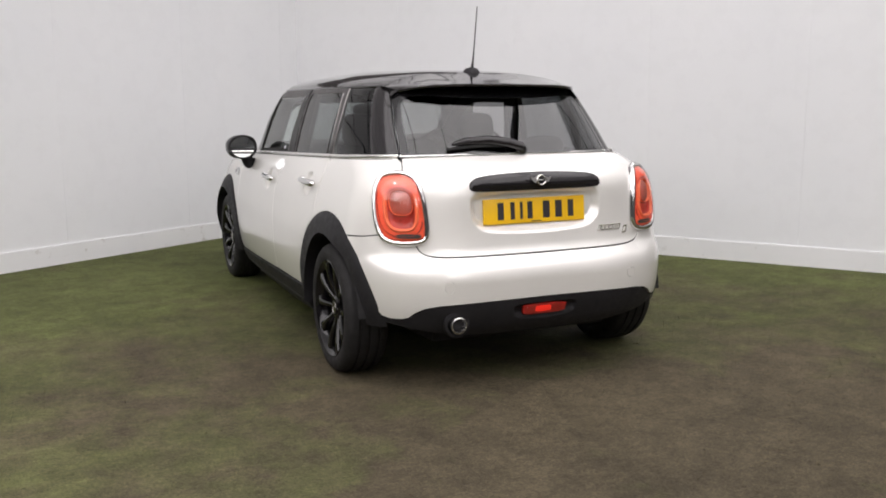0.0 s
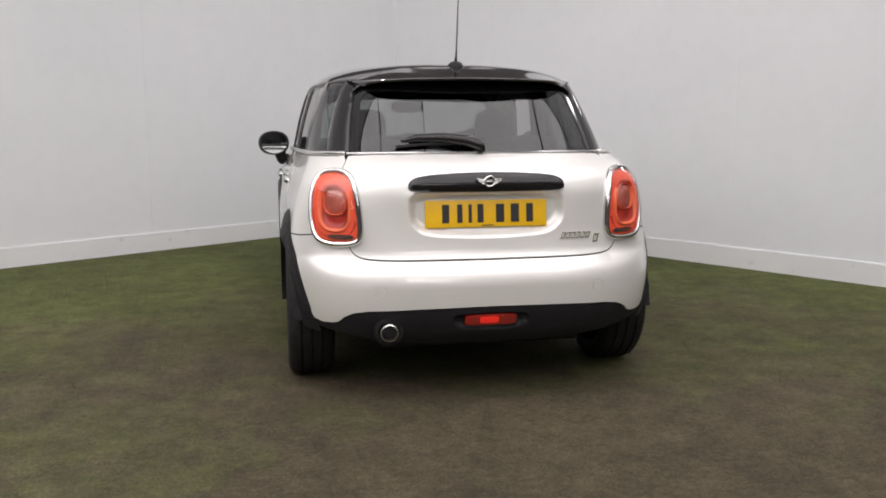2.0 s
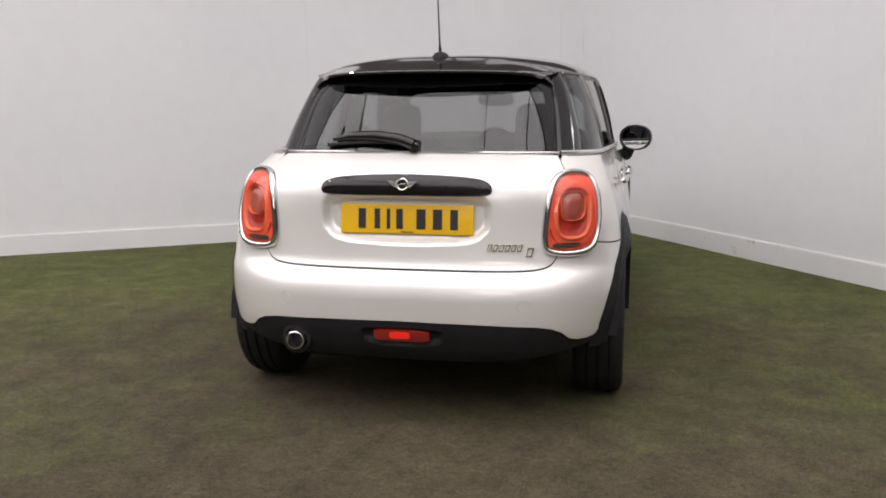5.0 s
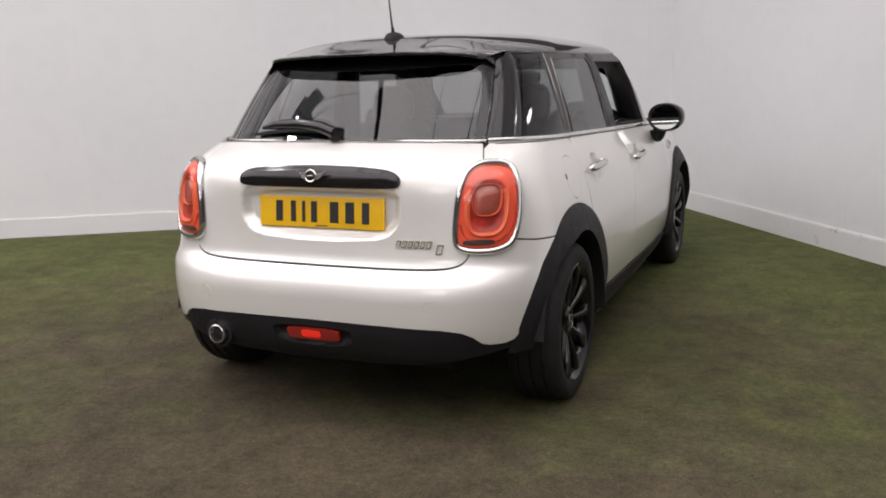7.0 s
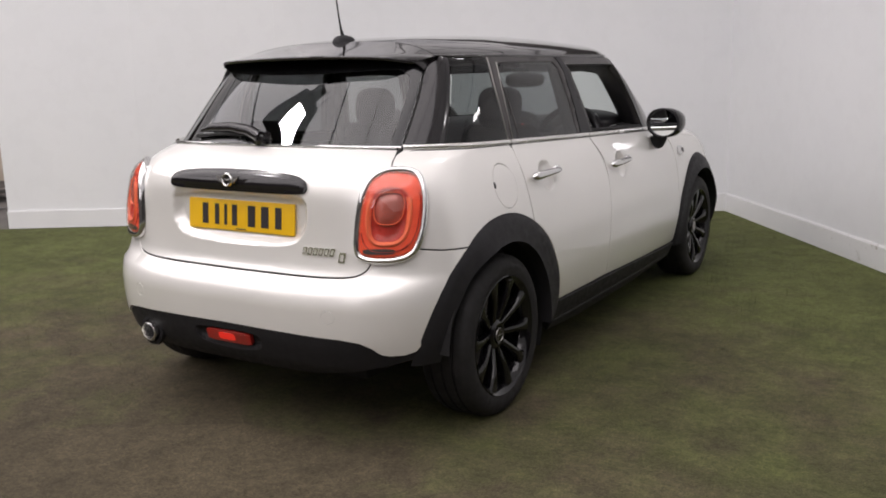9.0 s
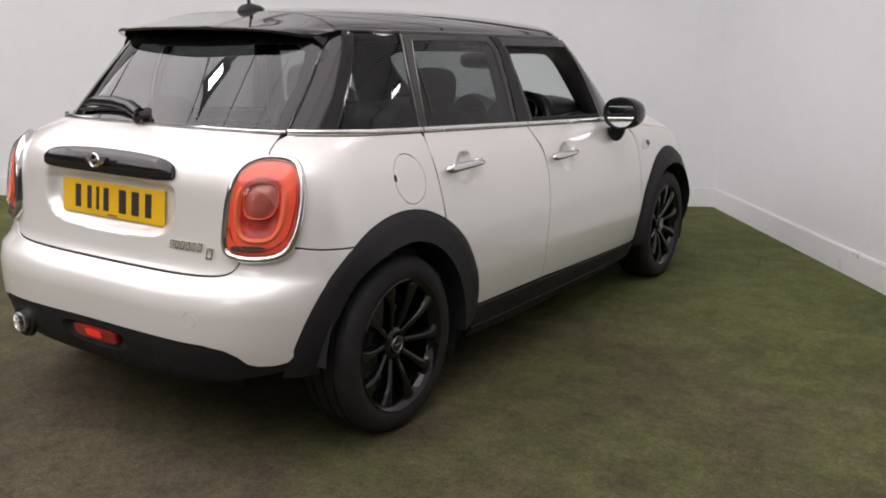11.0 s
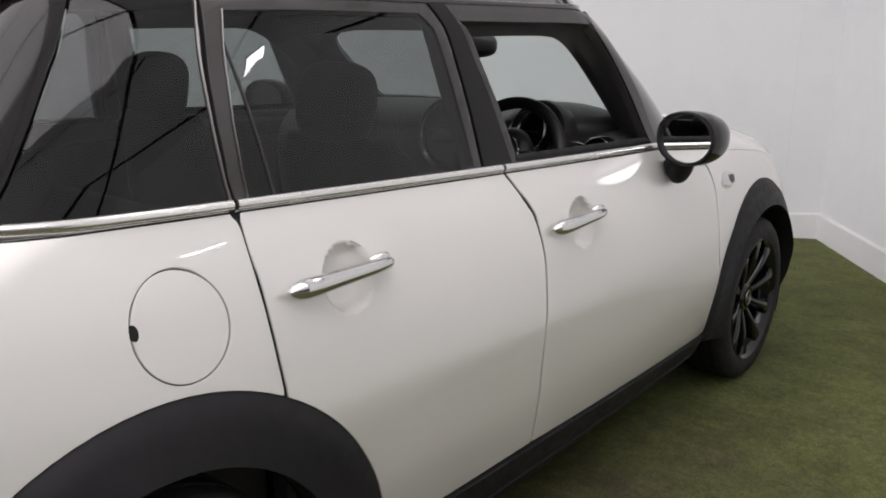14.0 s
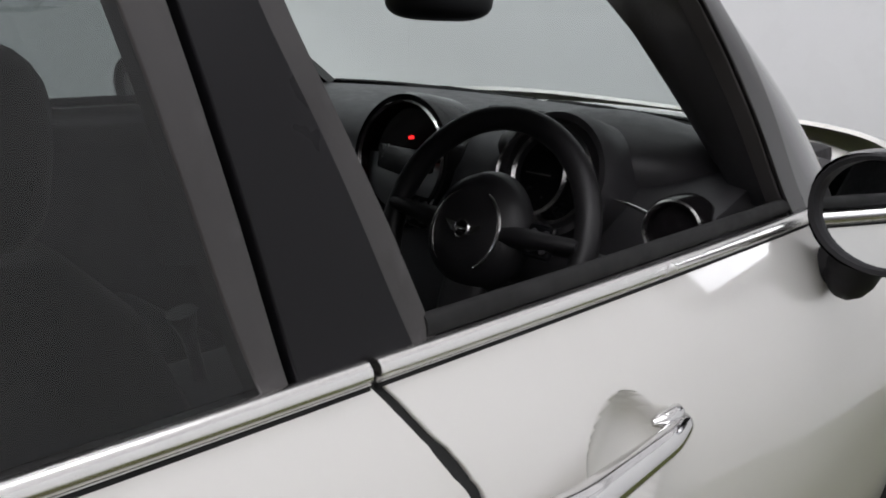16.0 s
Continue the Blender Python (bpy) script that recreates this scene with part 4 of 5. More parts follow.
def tail_lamp(side):
    mirror = (lambda l: l) if side > 0 else (lambda l: [(-u, z) for u, z in reversed(l)])
    mid = dense(shrunk(lamp_loop, 0.0075), 0.012)
    root = sweep("tail_lamp", BODY, mid + mid[:2], bar(0.0145, 0.022, 0.0, 8), CHROME, car, sides=(side,), step=0.012, label="red tail lamp in a chrome ring")[0]
    core = shrunk(lamp_loop, 0.017)
    disc = lambda cx, cz, rx, rz, n=30: [R(cx + rx * math.copysign(abs(math.cos(2 * math.pi * i / n)) ** 0.8, math.cos(2 * math.pi * i / n)),
                                           cz + rz * math.copysign(abs(math.sin(2 * math.pi * i / n)) ** 0.8, math.sin(2 * math.pi * i / n))) for i in range(n)]
    well = disc(0.621, 0.812, 0.058, 0.090)
    panel("reflector", BODY, core, REDCORE, root, off=lambda u, z, d: 0.015 + 0.004 * min(1, d / 0.012), holes=[well], step=0.02, depth=0.006, edge=0.012, sides=(side,))
    # the sunk bowl: a dark red cup whose lower lip stands proud
    panel("reflector_bowl", BODY, well, BOWL, root, off=lambda u, z, d: 0.019 - 0.015 * min(1.0, d / 0.026) ** 0.7, step=0.012, gap=-0.001, depth=0.004, edge=0.010, sides=(side,))

    def ring(name, cx, cz, rx, rz, width, lift, mat, a0, a1):
        n = 28
        line = []
        for i in range(n + 1):
            a = radians(a0 + (a1 - a0) * i / n)
            line.append(R(cx + rx * math.copysign(abs(math.cos(a)) ** 0.7, math.cos(a)), cz + rz * math.copysign(abs(math.sin(a)) ** 0.7, math.sin(a))))
        sweep(name, BODY, line, bar(width, lift, 0.004), mat, root, sides=(side,), step=0.012)

    ring("light_guide", 0.621, 0.808, 0.058, 0.088, 0.0115, 0.0250, GUIDE, 140, 400)
    ring("guide_shadow", 0.620, 0.803, 0.078, 0.108, 0.0052, 0.0215, BOWL, 196, 318)
    ring("guide_shadow", 0.622, 0.808, 0.079, 0.113, 0.0032, 0.0210, REDDARK, 318, 395)
    panel("bulb_dome", BODY, disc(0.621, 0.835, 0.040, 0.056), SMOKED, root, off=lambda u, z, d: 0.0055 + 0.014 * (1 - (1 - min(1.0, d / 0.035)) ** 2), step=0.010, depth=0.012, gap=0, sides=(side,), edge=0.008, label="greyish pink bulb dome")
    ring("bulb_rim", 0.621, 0.838, 0.042, 0.052, 0.0024, 0.0190, GUIDE, 0, 360)
    panel("bottom_reflector", BODY, rounded([R(0.552, 0.706), R(0.648, 0.706), R(0.648, 0.688), R(0.552, 0.688)], 2, 0.2), FRAME, root, off=0.0205, step=0.02, depth=0.002, gap=0, sides=(side,), edge=0.01)
    panel("lens", BODY, core, LENS, root, off=bulge(0.012, 0.055, 0.019), step=0.018, depth=0.014, edge=0.012, gap=-0.001, sides=(side,))


for side in sideparts:
    tail_lamp(side)

# ---- greenhouse ----
hatch = [(0.318, 1.020), (0.372, 1.08), (0.424, 1.138), (0.470, 1.19), (0.512, 1.24), (0.556, 1.288), (0.600, 1.335)]
q_front = smooth_edge([(0.811, 1.006), (0.805, 1.05), (0.803, 1.10), (0.806, 1.16), (0.815, 1.235), (0.829, 1.29), (0.845, 1.332)])
q_rear = [(0.455, 1.0145), (0.505, 1.08), (0.56, 1.16), (0.62, 1.25), (0.672, 1.333)]
up = lambda ps: [GS(*p) for p in ps]
dn = lambda ps: [GS(*p) for p in reversed(ps)]
ROOFLINE = 1.336


def pillar_crown(u, z, d):
    """Proud in the middle between the hatch gap and the quarter window."""
    y, y0, y1 = GLASS.at(u, z)[1], spline([(c, b) for b, c in hatch], z), spline([(c, b) for b, c in q_rear], z)
    f = max(0.0, min(1.0, (y - y0) / (y1 - y0)))
    return 0.011 * math.sin(math.pi * f) ** 0.8


panel("pillar_trim", GLASS, up(q_rear) + dn(hatch), PIANO, car, off=pillar_crown, step=0.026, sides=sideparts, label="gloss black rear pillar panel", depth=0.02)
panel("quarter_window", GLASS, up(q_front) + dn(q_rear), PRIVACY, car, step=0.04, sides=sideparts, depth=0, gap=0.001, label="dark tinted quarter window")
sweep("window_bead", GLASS, up(q_front), bar(0.0024, 0.004), STEEL, car, sides=sideparts, step=0.04)
r_in = smooth_edge([(0.844, 1.010), (0.840, 1.06), (0.841, 1.12), (0.848, 1.18), (0.860, 1.25), (0.880, 1.310)])
r_out = smooth_edge([(0.820, 1.0058), (0.812, 1.06), (0.812, 1.12), (0.818, 1.19), (0.832, 1.26), (0.852, 1.333)])
b_in = smooth_edge([(1.450, 0.988), (1.434, 1.06), (1.421, 1.14), (1.409, 1.22), (1.395, 1.28), (1.36, 1.311)])
b_out = smooth_edge([(1.472, 0.9795), (1.460, 1.06), (1.449, 1.14), (1.438, 1.22), (1.428, 1.275), (1.392, 1.331)])
f_out = smooth_edge([(1.479, 0.9785), (1.467, 1.06), (1.456, 1.14), (1.445, 1.22), (1.435, 1.275), (1.399, 1.331)])
f_mid = smooth_edge([(1.588, 0.9765), (1.560, 1.06), (1.534, 1.14), (1.506, 1.22), (1.489, 1.275), (1.452, 1.331)])
f_in = smooth_edge([(1.613, 0.977), (1.585, 1.06), (1.556, 1.14), (1.528, 1.22), (1.510, 1.275), (1.485, 1.297)])
a_in = smooth_edge([(2.298, 0.955), (2.22, 1.08), (2.13, 1.21), (2.062, 1.292)])
a_out = smooth_edge([(2.352, 0.949), (2.27, 1.085), (2.18, 1.22), (2.105, 1.322)])
rd_in = up(r_in) + [GS(1.0, 1.313), GS(1.2, 1.3125)] + dn(b_in)
rd_out = up(r_out) + [GS(1.0, 1.3335), GS(1.2, 1.333)] + dn(b_out)
for side in sideparts:
    panel("window_frame", GLASS, rd_out[::-1], FRAME, rear_doors[side], off=bulge(0.0045, 0.014, 0.001), holes=[rd_in], step=0.02, gap=0.0015, sides=(side,), depth=0.02, label="satin black window frame")
    panel("door_window", GLASS, rd_in[::-1], PRIVACY, rear_doors[side], off=-0.002, step=0.05, sides=(side,), depth=0.003, gap=-0.004, label="dark tinted rear door glass")
    sweep("window_divider", GLASS, up(smooth_edge([(0.864, 1.262), (0.882, 1.13), (0.902, 0.998)])), bar(0.0022, 0.001), FRAME, rear_doors[side], sides=(side,))
    sweep("window_bead", GLASS, up(r_in), bar(0.0016, 0.005), STEEL, rear_doors[side], sides=(side,), step=0.04)
    panel("pillar_trim", GLASS, (up(f_out) + dn(f_mid))[::-1], PILLAR, front_doors[side], off=0.003, step=0.03, gap=0.0015, sides=(side,), depth=0.02, label="dark centre pillar panel")
    fd_in = up(f_in) + [GS(1.75, 1.296), GS(1.95, 1.295)] + dn(a_in)
    fd_out = up(f_mid) + [GS(1.75, 1.3305), GS(1.95, 1.328)] + dn(a_out)
    panel("window_frame", GLASS, fd_out[::-1], FRAME, front_doors[side], off=bulge(0.0045, 0.014, 0.001), holes=[fd_in], step=0.02, gap=0.0015, sides=(side,), depth=0.022, label="satin black window frame")
    panel("frame_trim", GLASS, (up(a_in) + dn(a_out))[::-1], PIANO, front_doors[side], off=0.0062, step=0.03, sides=(side,), depth=0.008, gap=0.002, label="gloss black edge along the screen pillar")
    if side < 0:
        panel("door_window", GLASS, fd_in[::-1], CLEAR, front_doors[side], off=-0.002, step=0.05, sides=(side,), depth=0.003, gap=-0.004, label="clear front door glass")
    sweep("window_seal", GLASS, up([(y, belt(y) + 0.0205) for y in (1.600, 1.8, 2.0, 2.2, 2.34)]), bar(0.0095, 0.006), SEAL, front_doors[side], sides=(side,))
    # inside of the door top and its sill under the window line
    sweep("door_top", GLASS, up([(1.60, 0.972), (1.9, 0.962), (2.29, 0.949)]), [(-0.10, -0.075), (-0.006, -0.068), (0.0, -0.06), (0.002, -0.012), (-0.004, -0.003), (-0.03, -0.003)], TRIM, front_doors[side], sides=(side,))
for ys, owner in (((0.3025, 0.34, 0.38, 0.45, 0.55, 0.68, 0.808), quarters), ((0.817, 1.0, 1.25, 1.531), rear_doors), ((1.539, 1.8, 2.1, 2.37), front_doors)):
    for side in sideparts:
        sweep("chrome_strip", BODY, [S(y, belt(y) + 0.0040) for y in ys], bar(0.0094, 0.0115, flat=0.7), SATIN, owner[side], sides=(side,), label="chrome waist strip")
        sweep("strip_seal", BODY, [S(y, belt(y) - 0.0062) for y in ys], bar(0.0018, 0.0012), SEAL, owner[side], sides=(side,))
strip_half = [R(0.0, 1.0315), R(0.2, 1.0308), R(0.4, 1.0285), R(0.50, 1.0265), R(0.5565, 1.0245)]
sweep("chrome_strip", BODY, [(-u, z) for u, z in reversed(strip_half[1:])] + strip_half, bar(0.006, 0.006), CHROME, tailgate, label="thin chrome strip under the rear window")

# A pillars and windscreen
screen_edge = [(0.585, 0.985), (0.585, 1.06), (0.575, 1.14), (0.56, 1.20), (0.53, 1.245), (0.48, 1.27), (0.40, 1.28)]
panel("screen_pillar", GLASS, [(GLASS.front(0.585, 0.94), 0.94)] + up([(2.36, 0.947)] + a_out[1:] + [(2.10, ROOFLINE)]) + [(2.9995, ROOFLINE), (2.9995, 1.284)] + [(GLASS.front(x, z), z) for x, z in reversed(screen_edge)], BLACK, car, step=0.04, sides=sideparts, depth=0.03, label="gloss black windscreen pillar")
screen_half = [(2.99999, 0.985)] + [(GLASS.front(x, z), z) for x, z in screen_edge] + [(2.99999, 1.283)]
panel("windscreen", GLASS, screen_half + [], CLEAR, car, step=0.07, sides=sideparts, gap=0.0, depth=0, label="clear windscreen")

# rear window, its black border, and the spoiler
glass_half = [GR(0, 1.0335), GR(0.3, 1.032), GR(0.5, 1.027), GS(0.322, 1.0225)] + [GS(y - 0.004, z) for y, z in hatch[1:]] + [GR(0.3, 1.337), GR(0, 1.337)]
rear_window = panel("rear_window", GLASS, both(glass_half), REARGLASS, tailgate, step=0.04, depth=0.004, gap=0.001, label="dark tinted rear window")[0]
border_low = [(0, 1.280), (0.12, 1.281), (0.25, 1.286), (0.36, 1.292), (0.43, 1.292), (0.468, 1.268)]
side_border = [GS(y - 0.006, z) for y, z in hatch[:-1]]
border_half = [GR(*p) for p in border_low] + [GS(y - 0.034, z) for y, z in reversed(hatch[:-2])] + side_border + [GR(0.48, 1.333), GR(0.3, 1.335), GR(0, 1.335)]
panel("glass_border", GLASS, both(border_half), BORDER, rear_window, off=0.0015, step=0.03, depth=0.002, gap=0.001, label="black border printed round the glass")
sweep("joint", GLASS, up(hatch), bar(0.003, 0.0015), SEAL, car, sides=sideparts)

# roof
bm = bmesh.new()
lm = bmesh.new()
ks = (0.0, 0.12, 0.25, 0.4, 0.55, 0.7, 0.82, 0.9, 0.95, 0.98, 1.0)
nu = 120
rows_r, rows_l = [], []
for i in range(nu):
    u = -3 + 6 * i / nu
    o = Vector(GLASS.at(u, ROOFLINE))
    sy = min(max(o.y, 0.95), 1.95)
    s = Vector((0, sy, ROOFLINE))
    crown = 0.102 - 0.02 * ((sy - 1.35) / 0.6) ** 2
    full = min(1.0, abs(u)) ** 3
    e1, e2 = 2.1 + 1.1 * full, 0.86 - 0.26 * full
    rows_r.append([bm.verts.new((s.x + (o.x - s.x) * k, s.y + (o.y - s.y) * k, ROOFLINE + crown * (1 - k ** e1) ** e2)) for k in ks])
    rows_l.append([lm.verts.new((s.x + (o.x - s.x) * k * 0.97, s.y + (o.y - s.y) * k * 0.97, ROOFLINE - 0.03 + crown * 0.9 * (1 - k ** 2.6) ** 0.72)) for k in ks])
for m, rows in ((bm, rows_r), (lm, rows_l)):
    for i in range(nu):
        a, b = rows[i], rows[(i + 1) % nu]
        for k in range(len(ks) - 1):
            m.faces.new((a[k], a[k + 1], b[k + 1], b[k]))
    bmesh.ops.remove_doubles(m, verts=m.verts[:], dist=1e-4)
roof_ob = part("roof", bm, BLACK, car, "gloss black roof", angle=70)
part("roof_lining", lm, LINING, car, angle=70)

# roof spoiler: carries the roof's line on past the glass to a thin trailing edge, with a fin down each side of the rear window
roof_tree = BVHTree.FromPolygons([v.co for v in roof_ob.data.vertices], [tuple(p.vertices) for p in roof_ob.data.polygons])


def roof_height(x, y):
    hit = roof_tree.ray_cast(Vector((x, y, 2.0)), Vector((0, 0, -1)))[0]
    return hit.z if hit else ROOFLINE


def spoiler():
    bm, cols, n, rows = bmesh.new(), [], 48, 14
    for i in range(n + 1):
        x = -0.475 + 0.95 * i / n
        k = abs(x) / 0.475
        seam_y, edge_y = 0.672 - 0.060 * k ** 3, 0.372 + 0.24 * x * x + 0.045 * k ** 5 + 0.060 * k ** 14
        edge_z = 1.3500 - 0.011 * k ** 2 - 0.018 * k ** 10
        seam_x = x * 1.11
        za = roof_height(seam_x, seam_y) + 0.004
        slope = (roof_height(seam_x, seam_y) - roof_height(seam_x, seam_y - 0.03)) / 0.03
        col = [(seam_x, seam_y, za - 0.008)]
        for j in range(rows + 1):
            t = j / rows
            y = seam_y + (edge_y - seam_y) * t
            run = seam_y - edge_y
            # a cubic that leaves the roof at its slope and ends almost level
            h00, h10, h01, h11 = 2 * t ** 3 - 3 * t * t + 1, t ** 3 - 2 * t * t + t, -2 * t ** 3 + 3 * t * t, t ** 3 - t * t
            z = h00 * za - h10 * min(0.22, slope) * run + h01 * edge_z - h11 * 0.17 * run
            col.append((seam_x + (x - seam_x) * t, y, z))
        low = edge_z - 0.012
        col += [(x, edge_y - 0.0025, edge_z - 0.004), (x, edge_y, low), (x * 0.995, edge_y + 0.03, low - 0.004), (x * 0.99, edge_y + 0.085, low - 0.006)]
        cols.append([bm.verts.new(p) for p in col])
    for a, b in zip(cols, cols[1:]):
        for q in range(len(a) - 1):
            bm.faces.new((a[q], a[q + 1], b[q + 1], b[q]))
    bm.faces.new(cols[0])
    bm.faces.new(cols[-1])
    seam = [c[1].co + Vector((0, 0.0015, 0.0)) for c in cols]
    ob = part("roof_spoiler", bm, BLACK, tailgate, "gloss black roof spoiler with a thin trailing edge", angle=40)
    part("seam", tube([p + Vector((0, 0.002, -0.0012)) for p in seam], 0.0026, 6), SEAL, ob)
    for side in sideparts:
        fm, cols, n = bmesh.new(), [], 16
        for i in range(n + 1):
            t = i / n
            z = 1.240 + 0.0935 * t
            y = spline([(c, b) for b, c in hatch], z)
            u = GLASS.side(y, z)
            outer = Vector(GLASS.at(u, z)) + Vector(GLASS.normal(u, z)) * 0.005
            x_in, z_in = 0.534 - 0.090 * t ** 1.6, 1.240 + 0.093 * t ** 0.9
            inner = Vector(GLASS.at(GLASS.rear(x_in, z_in), z_in))
            edge = inner + Vector((0, -0.004 - 0.036 * t, 0.004))
            mid = outer * 0.5 + edge * 0.5 + Vector((0.004 * t, -0.005 * t, 0.0))
            cols.append([fm.verts.new((side * p.x, p.y, p.z)) for p in (outer - Vector((0.01, -0.01, 0)), outer, mid, edge, edge + Vector((-0.005, 0.004, -0.004)), inner + Vector((-0.004, 0.004, -0.003)))])
        for a, b in zip(cols, cols[1:]):
            for q in range(5):
                fm.faces.new((a[q], a[q + 1], b[q + 1], b[q]))
        part("spoiler_fin", fm, PIANO, ob, "gloss black fin beside the rear window", angle=50)


spoiler()
sweep("roof_rail", GLASS, up([(0.61, 1.338), (0.845, 1.337), (1.36, 1.336), (2.09, 1.334)]), bar(0.008, 0.007), BLACK, car, sides=sideparts)

# aerial
bm = bmesh.new()
rings = []
for k in range(7):
    t = k / 6
    grow, z = math.sqrt(max(0.0, 1 - t ** 2.4)), -0.012 + 0.050 * t
    rings.append([bm.verts.new((0.040 * grow * math.cos(a), 0.735 - 0.012 * t + 0.072 * grow * math.sin(a), 1.402 + z)) for a in [2 * math.pi * i / 28 for i in range(28)]])
for a, b in zip(rings, rings[1:]):
    for i in range(28):
        bm.faces.new((a[i], a[(i + 1) % 28], b[(i + 1) % 28], b[i]))
bmesh.ops.remove_doubles(bm, verts=bm.verts[:], dist=1e-4)
aerial = part("aerial", bm, CLAD, car, "black roof aerial", angle=60)
part("mast", tube([(0, 0.715, 1.43), (0, 0.70, 1.50), (0, 0.66, 1.73)], [0.0055, 0.0035, 0.0022], 8), SEAL, aerial)
part("mast_collar", tube([(0, 0.718, 1.425), (0, 0.712, 1.455)], [0.008, 0.006], 10), SEAL, aerial)

# rear wiper
wiper = part("rear_wiper", tube([Vector(GLASS.at(*GR(x, z))) + Vector((0, -0.02, 0.012)) for x, z in ((0.005, 1.048), (-0.06, 1.068), (-0.16, 1.080), (-0.27, 1.078), (-0.335, 1.066))], [0.022, 0.023, 0.022, 0.018, 0.007], 12), PIANO, tailgate, "black rear wiper")
part("wiper_blade", tube([Vector(GLASS.at(*GR(x, 1.05 + 0.012 * math.sin((x + 0.35) * 8)))) + Vector((0, -0.010, 0.006)) for x in (-0.36, -0.28, -0.2, -0.1, 0.0)], 0.007, 6), SEAL, wiper)
part("wiper_hub", transform(lathe([(0.0, -0.035), (0.022, -0.03), (0.03, 0.02)], 20, "y"), Matrix.Translation(GLASS.at(*GR(0.0, 1.05)))), BLACK, wiper)

# ---- wheels ----


def wheel():
    root = new("wheel")
    root.parent = car
    root["label"] = "black multi-spoke alloy wheel with black tyre"
    w = 0.0985
    prof = [(0.222, -w + 0.006), (0.24, -w - 0.002), (0.262, -w - 0.004), (0.285, -w + 0.002), (0.299, -w + 0.014), (0.305, -w + 0.028)]
    for g in (-0.045, 0.0, 0.045):
        prof += [(0.3075, g - 0.006), (0.300, g - 0.0045), (0.300, g + 0.0045), (0.3075, g + 0.006)]
    prof += [(0.305, w - 0.028), (0.299, w - 0.014), (0.285, w - 0.002), (0.262, w + 0.004), (0.24, w + 0.002), (0.222, w - 0.006)]
    tyre = part("tyre", lathe(prof, 72), RUBBER, root, angle=40)
    for x0, x1 in ((0.056, 0.090), (-0.090, -0.056)):
        blocks = bmesh.new()
        for i in range(72):
            a = 2 * math.pi * i / 72
            m = pose(0, 0, 0, math.degrees(a)) @ pose(0, 0, 0.3055 - 0.004 * (1 if abs(x1) > 0.08 else 0), 0, 14 if x0 > 0 else -14)
            box(blocks, x0, x1, -0.0095, 0.0095, -0.004, 0.003, 0.0015, m, 1)
        part("tread", blocks, RUBBER, tyre, smooth=False)
    rim = part("rim", lathe([(0.20, -0.08), (0.205, 0.06), (0.214, 0.082), (0.226, 0.090), (0.229, 0.097), (0.226, 0.100), (0.221, 0.096), (0.213, 0.088), (0.203, 0.07), (0.196, 0.04), (0.196, -0.08)], 64), RIM, root, angle=30)
    part("barrel_back", lathe([(0.0, -0.02), (0.197, -0.03)], 40), DEEP_BLACK, rim)
    for i in range(10):
        # a dished spoke, crowned along its middle, that widens into the rim
        bm = bmesh.new()
        rows = []
        for r, half, x, th in ((0.034, 0.0135, 0.060, 0.03), (0.060, 0.0140, 0.064, 0.032), (0.090, 0.0135, 0.072, 0.034), (0.125, 0.0140, 0.081, 0.034), (0.158, 0.0160, 0.087, 0.030), (0.186, 0.0200, 0.090, 0.026), (0.207, 0.0290, 0.091, 0.02), (0.217, 0.040, 0.090, 0.016)):
            rows.append([bm.verts.new((px, py, r)) for px, py in ((x - th, -half), (x - 0.011, -half), (x - 0.003, -half * 0.72), (x, -half * 0.2), (x, half * 0.2), (x - 0.003, half * 0.72), (x - 0.011, half), (x - th, half))])
        for a, b in zip(rows, rows[1:]):
            for q in range(7):
                bm.faces.new((a[q], a[q + 1], b[q + 1], b[q]))
            bm.faces.new((a[7], a[0], b[0], b[7]))
        bm.faces.new(rows[0])
        bm.faces.new(rows[-1])
        part("spoke", transform(bm, pose(0, 0, 0, 36 * i + 11)), RIM, rim, angle=28)
    hub = part("hub", lathe([(0.055, 0.03), (0.056, 0.062), (0.045, 0.071), (0.036, 0.070)], 32), RIM, rim, angle=30)
    part("hub_cap", lathe([(0.0, 0.074), (0.024, 0.0735)], 28), BLACK, hub)
    part("hub_ring", lathe([(0.0255, 0.0725), (0.0270, 0.0752), (0.0285, 0.0725)], 28), STEEL, hub, "chrome hub ring")
    part("hub_bar", boxed(0.0735, 0.0755, -0.015, 0.015, -0.002, 0.002, 0.001), STEEL, hub)
    for i in range(5):
        a = 2 * math.pi * i / 5
        part("wheel_bolt", transform(lathe([(0.0, 0.066), (0.006, 0.067), (0.0085, 0.063), (0.0085, 0.045)], 6), pose(0, 0.043 * math.cos(a), 0.043 * math.sin(a))), STEEL, hub)
    part("brake_disc", lathe([(0.05, 0.0), (0.14, 0.0), (0.14, -0.02)], 40), STEEL, root)
    return root


def place_wheel(root, side, y, turn):
    root.matrix_basis = pose(side * 0.724, y, HUB_Z, turn, 0, 0 if side > 0 else 180)


first = wheel()
place_wheel(first, 1, REAR_HUB, 4)
for side, y, turn in ((1, FRONT_HUB, 20), (-1, REAR_HUB, 9), (-1, FRONT_HUB, 31)):
    place_wheel(copy_thing(first, Matrix()), side, y, turn)

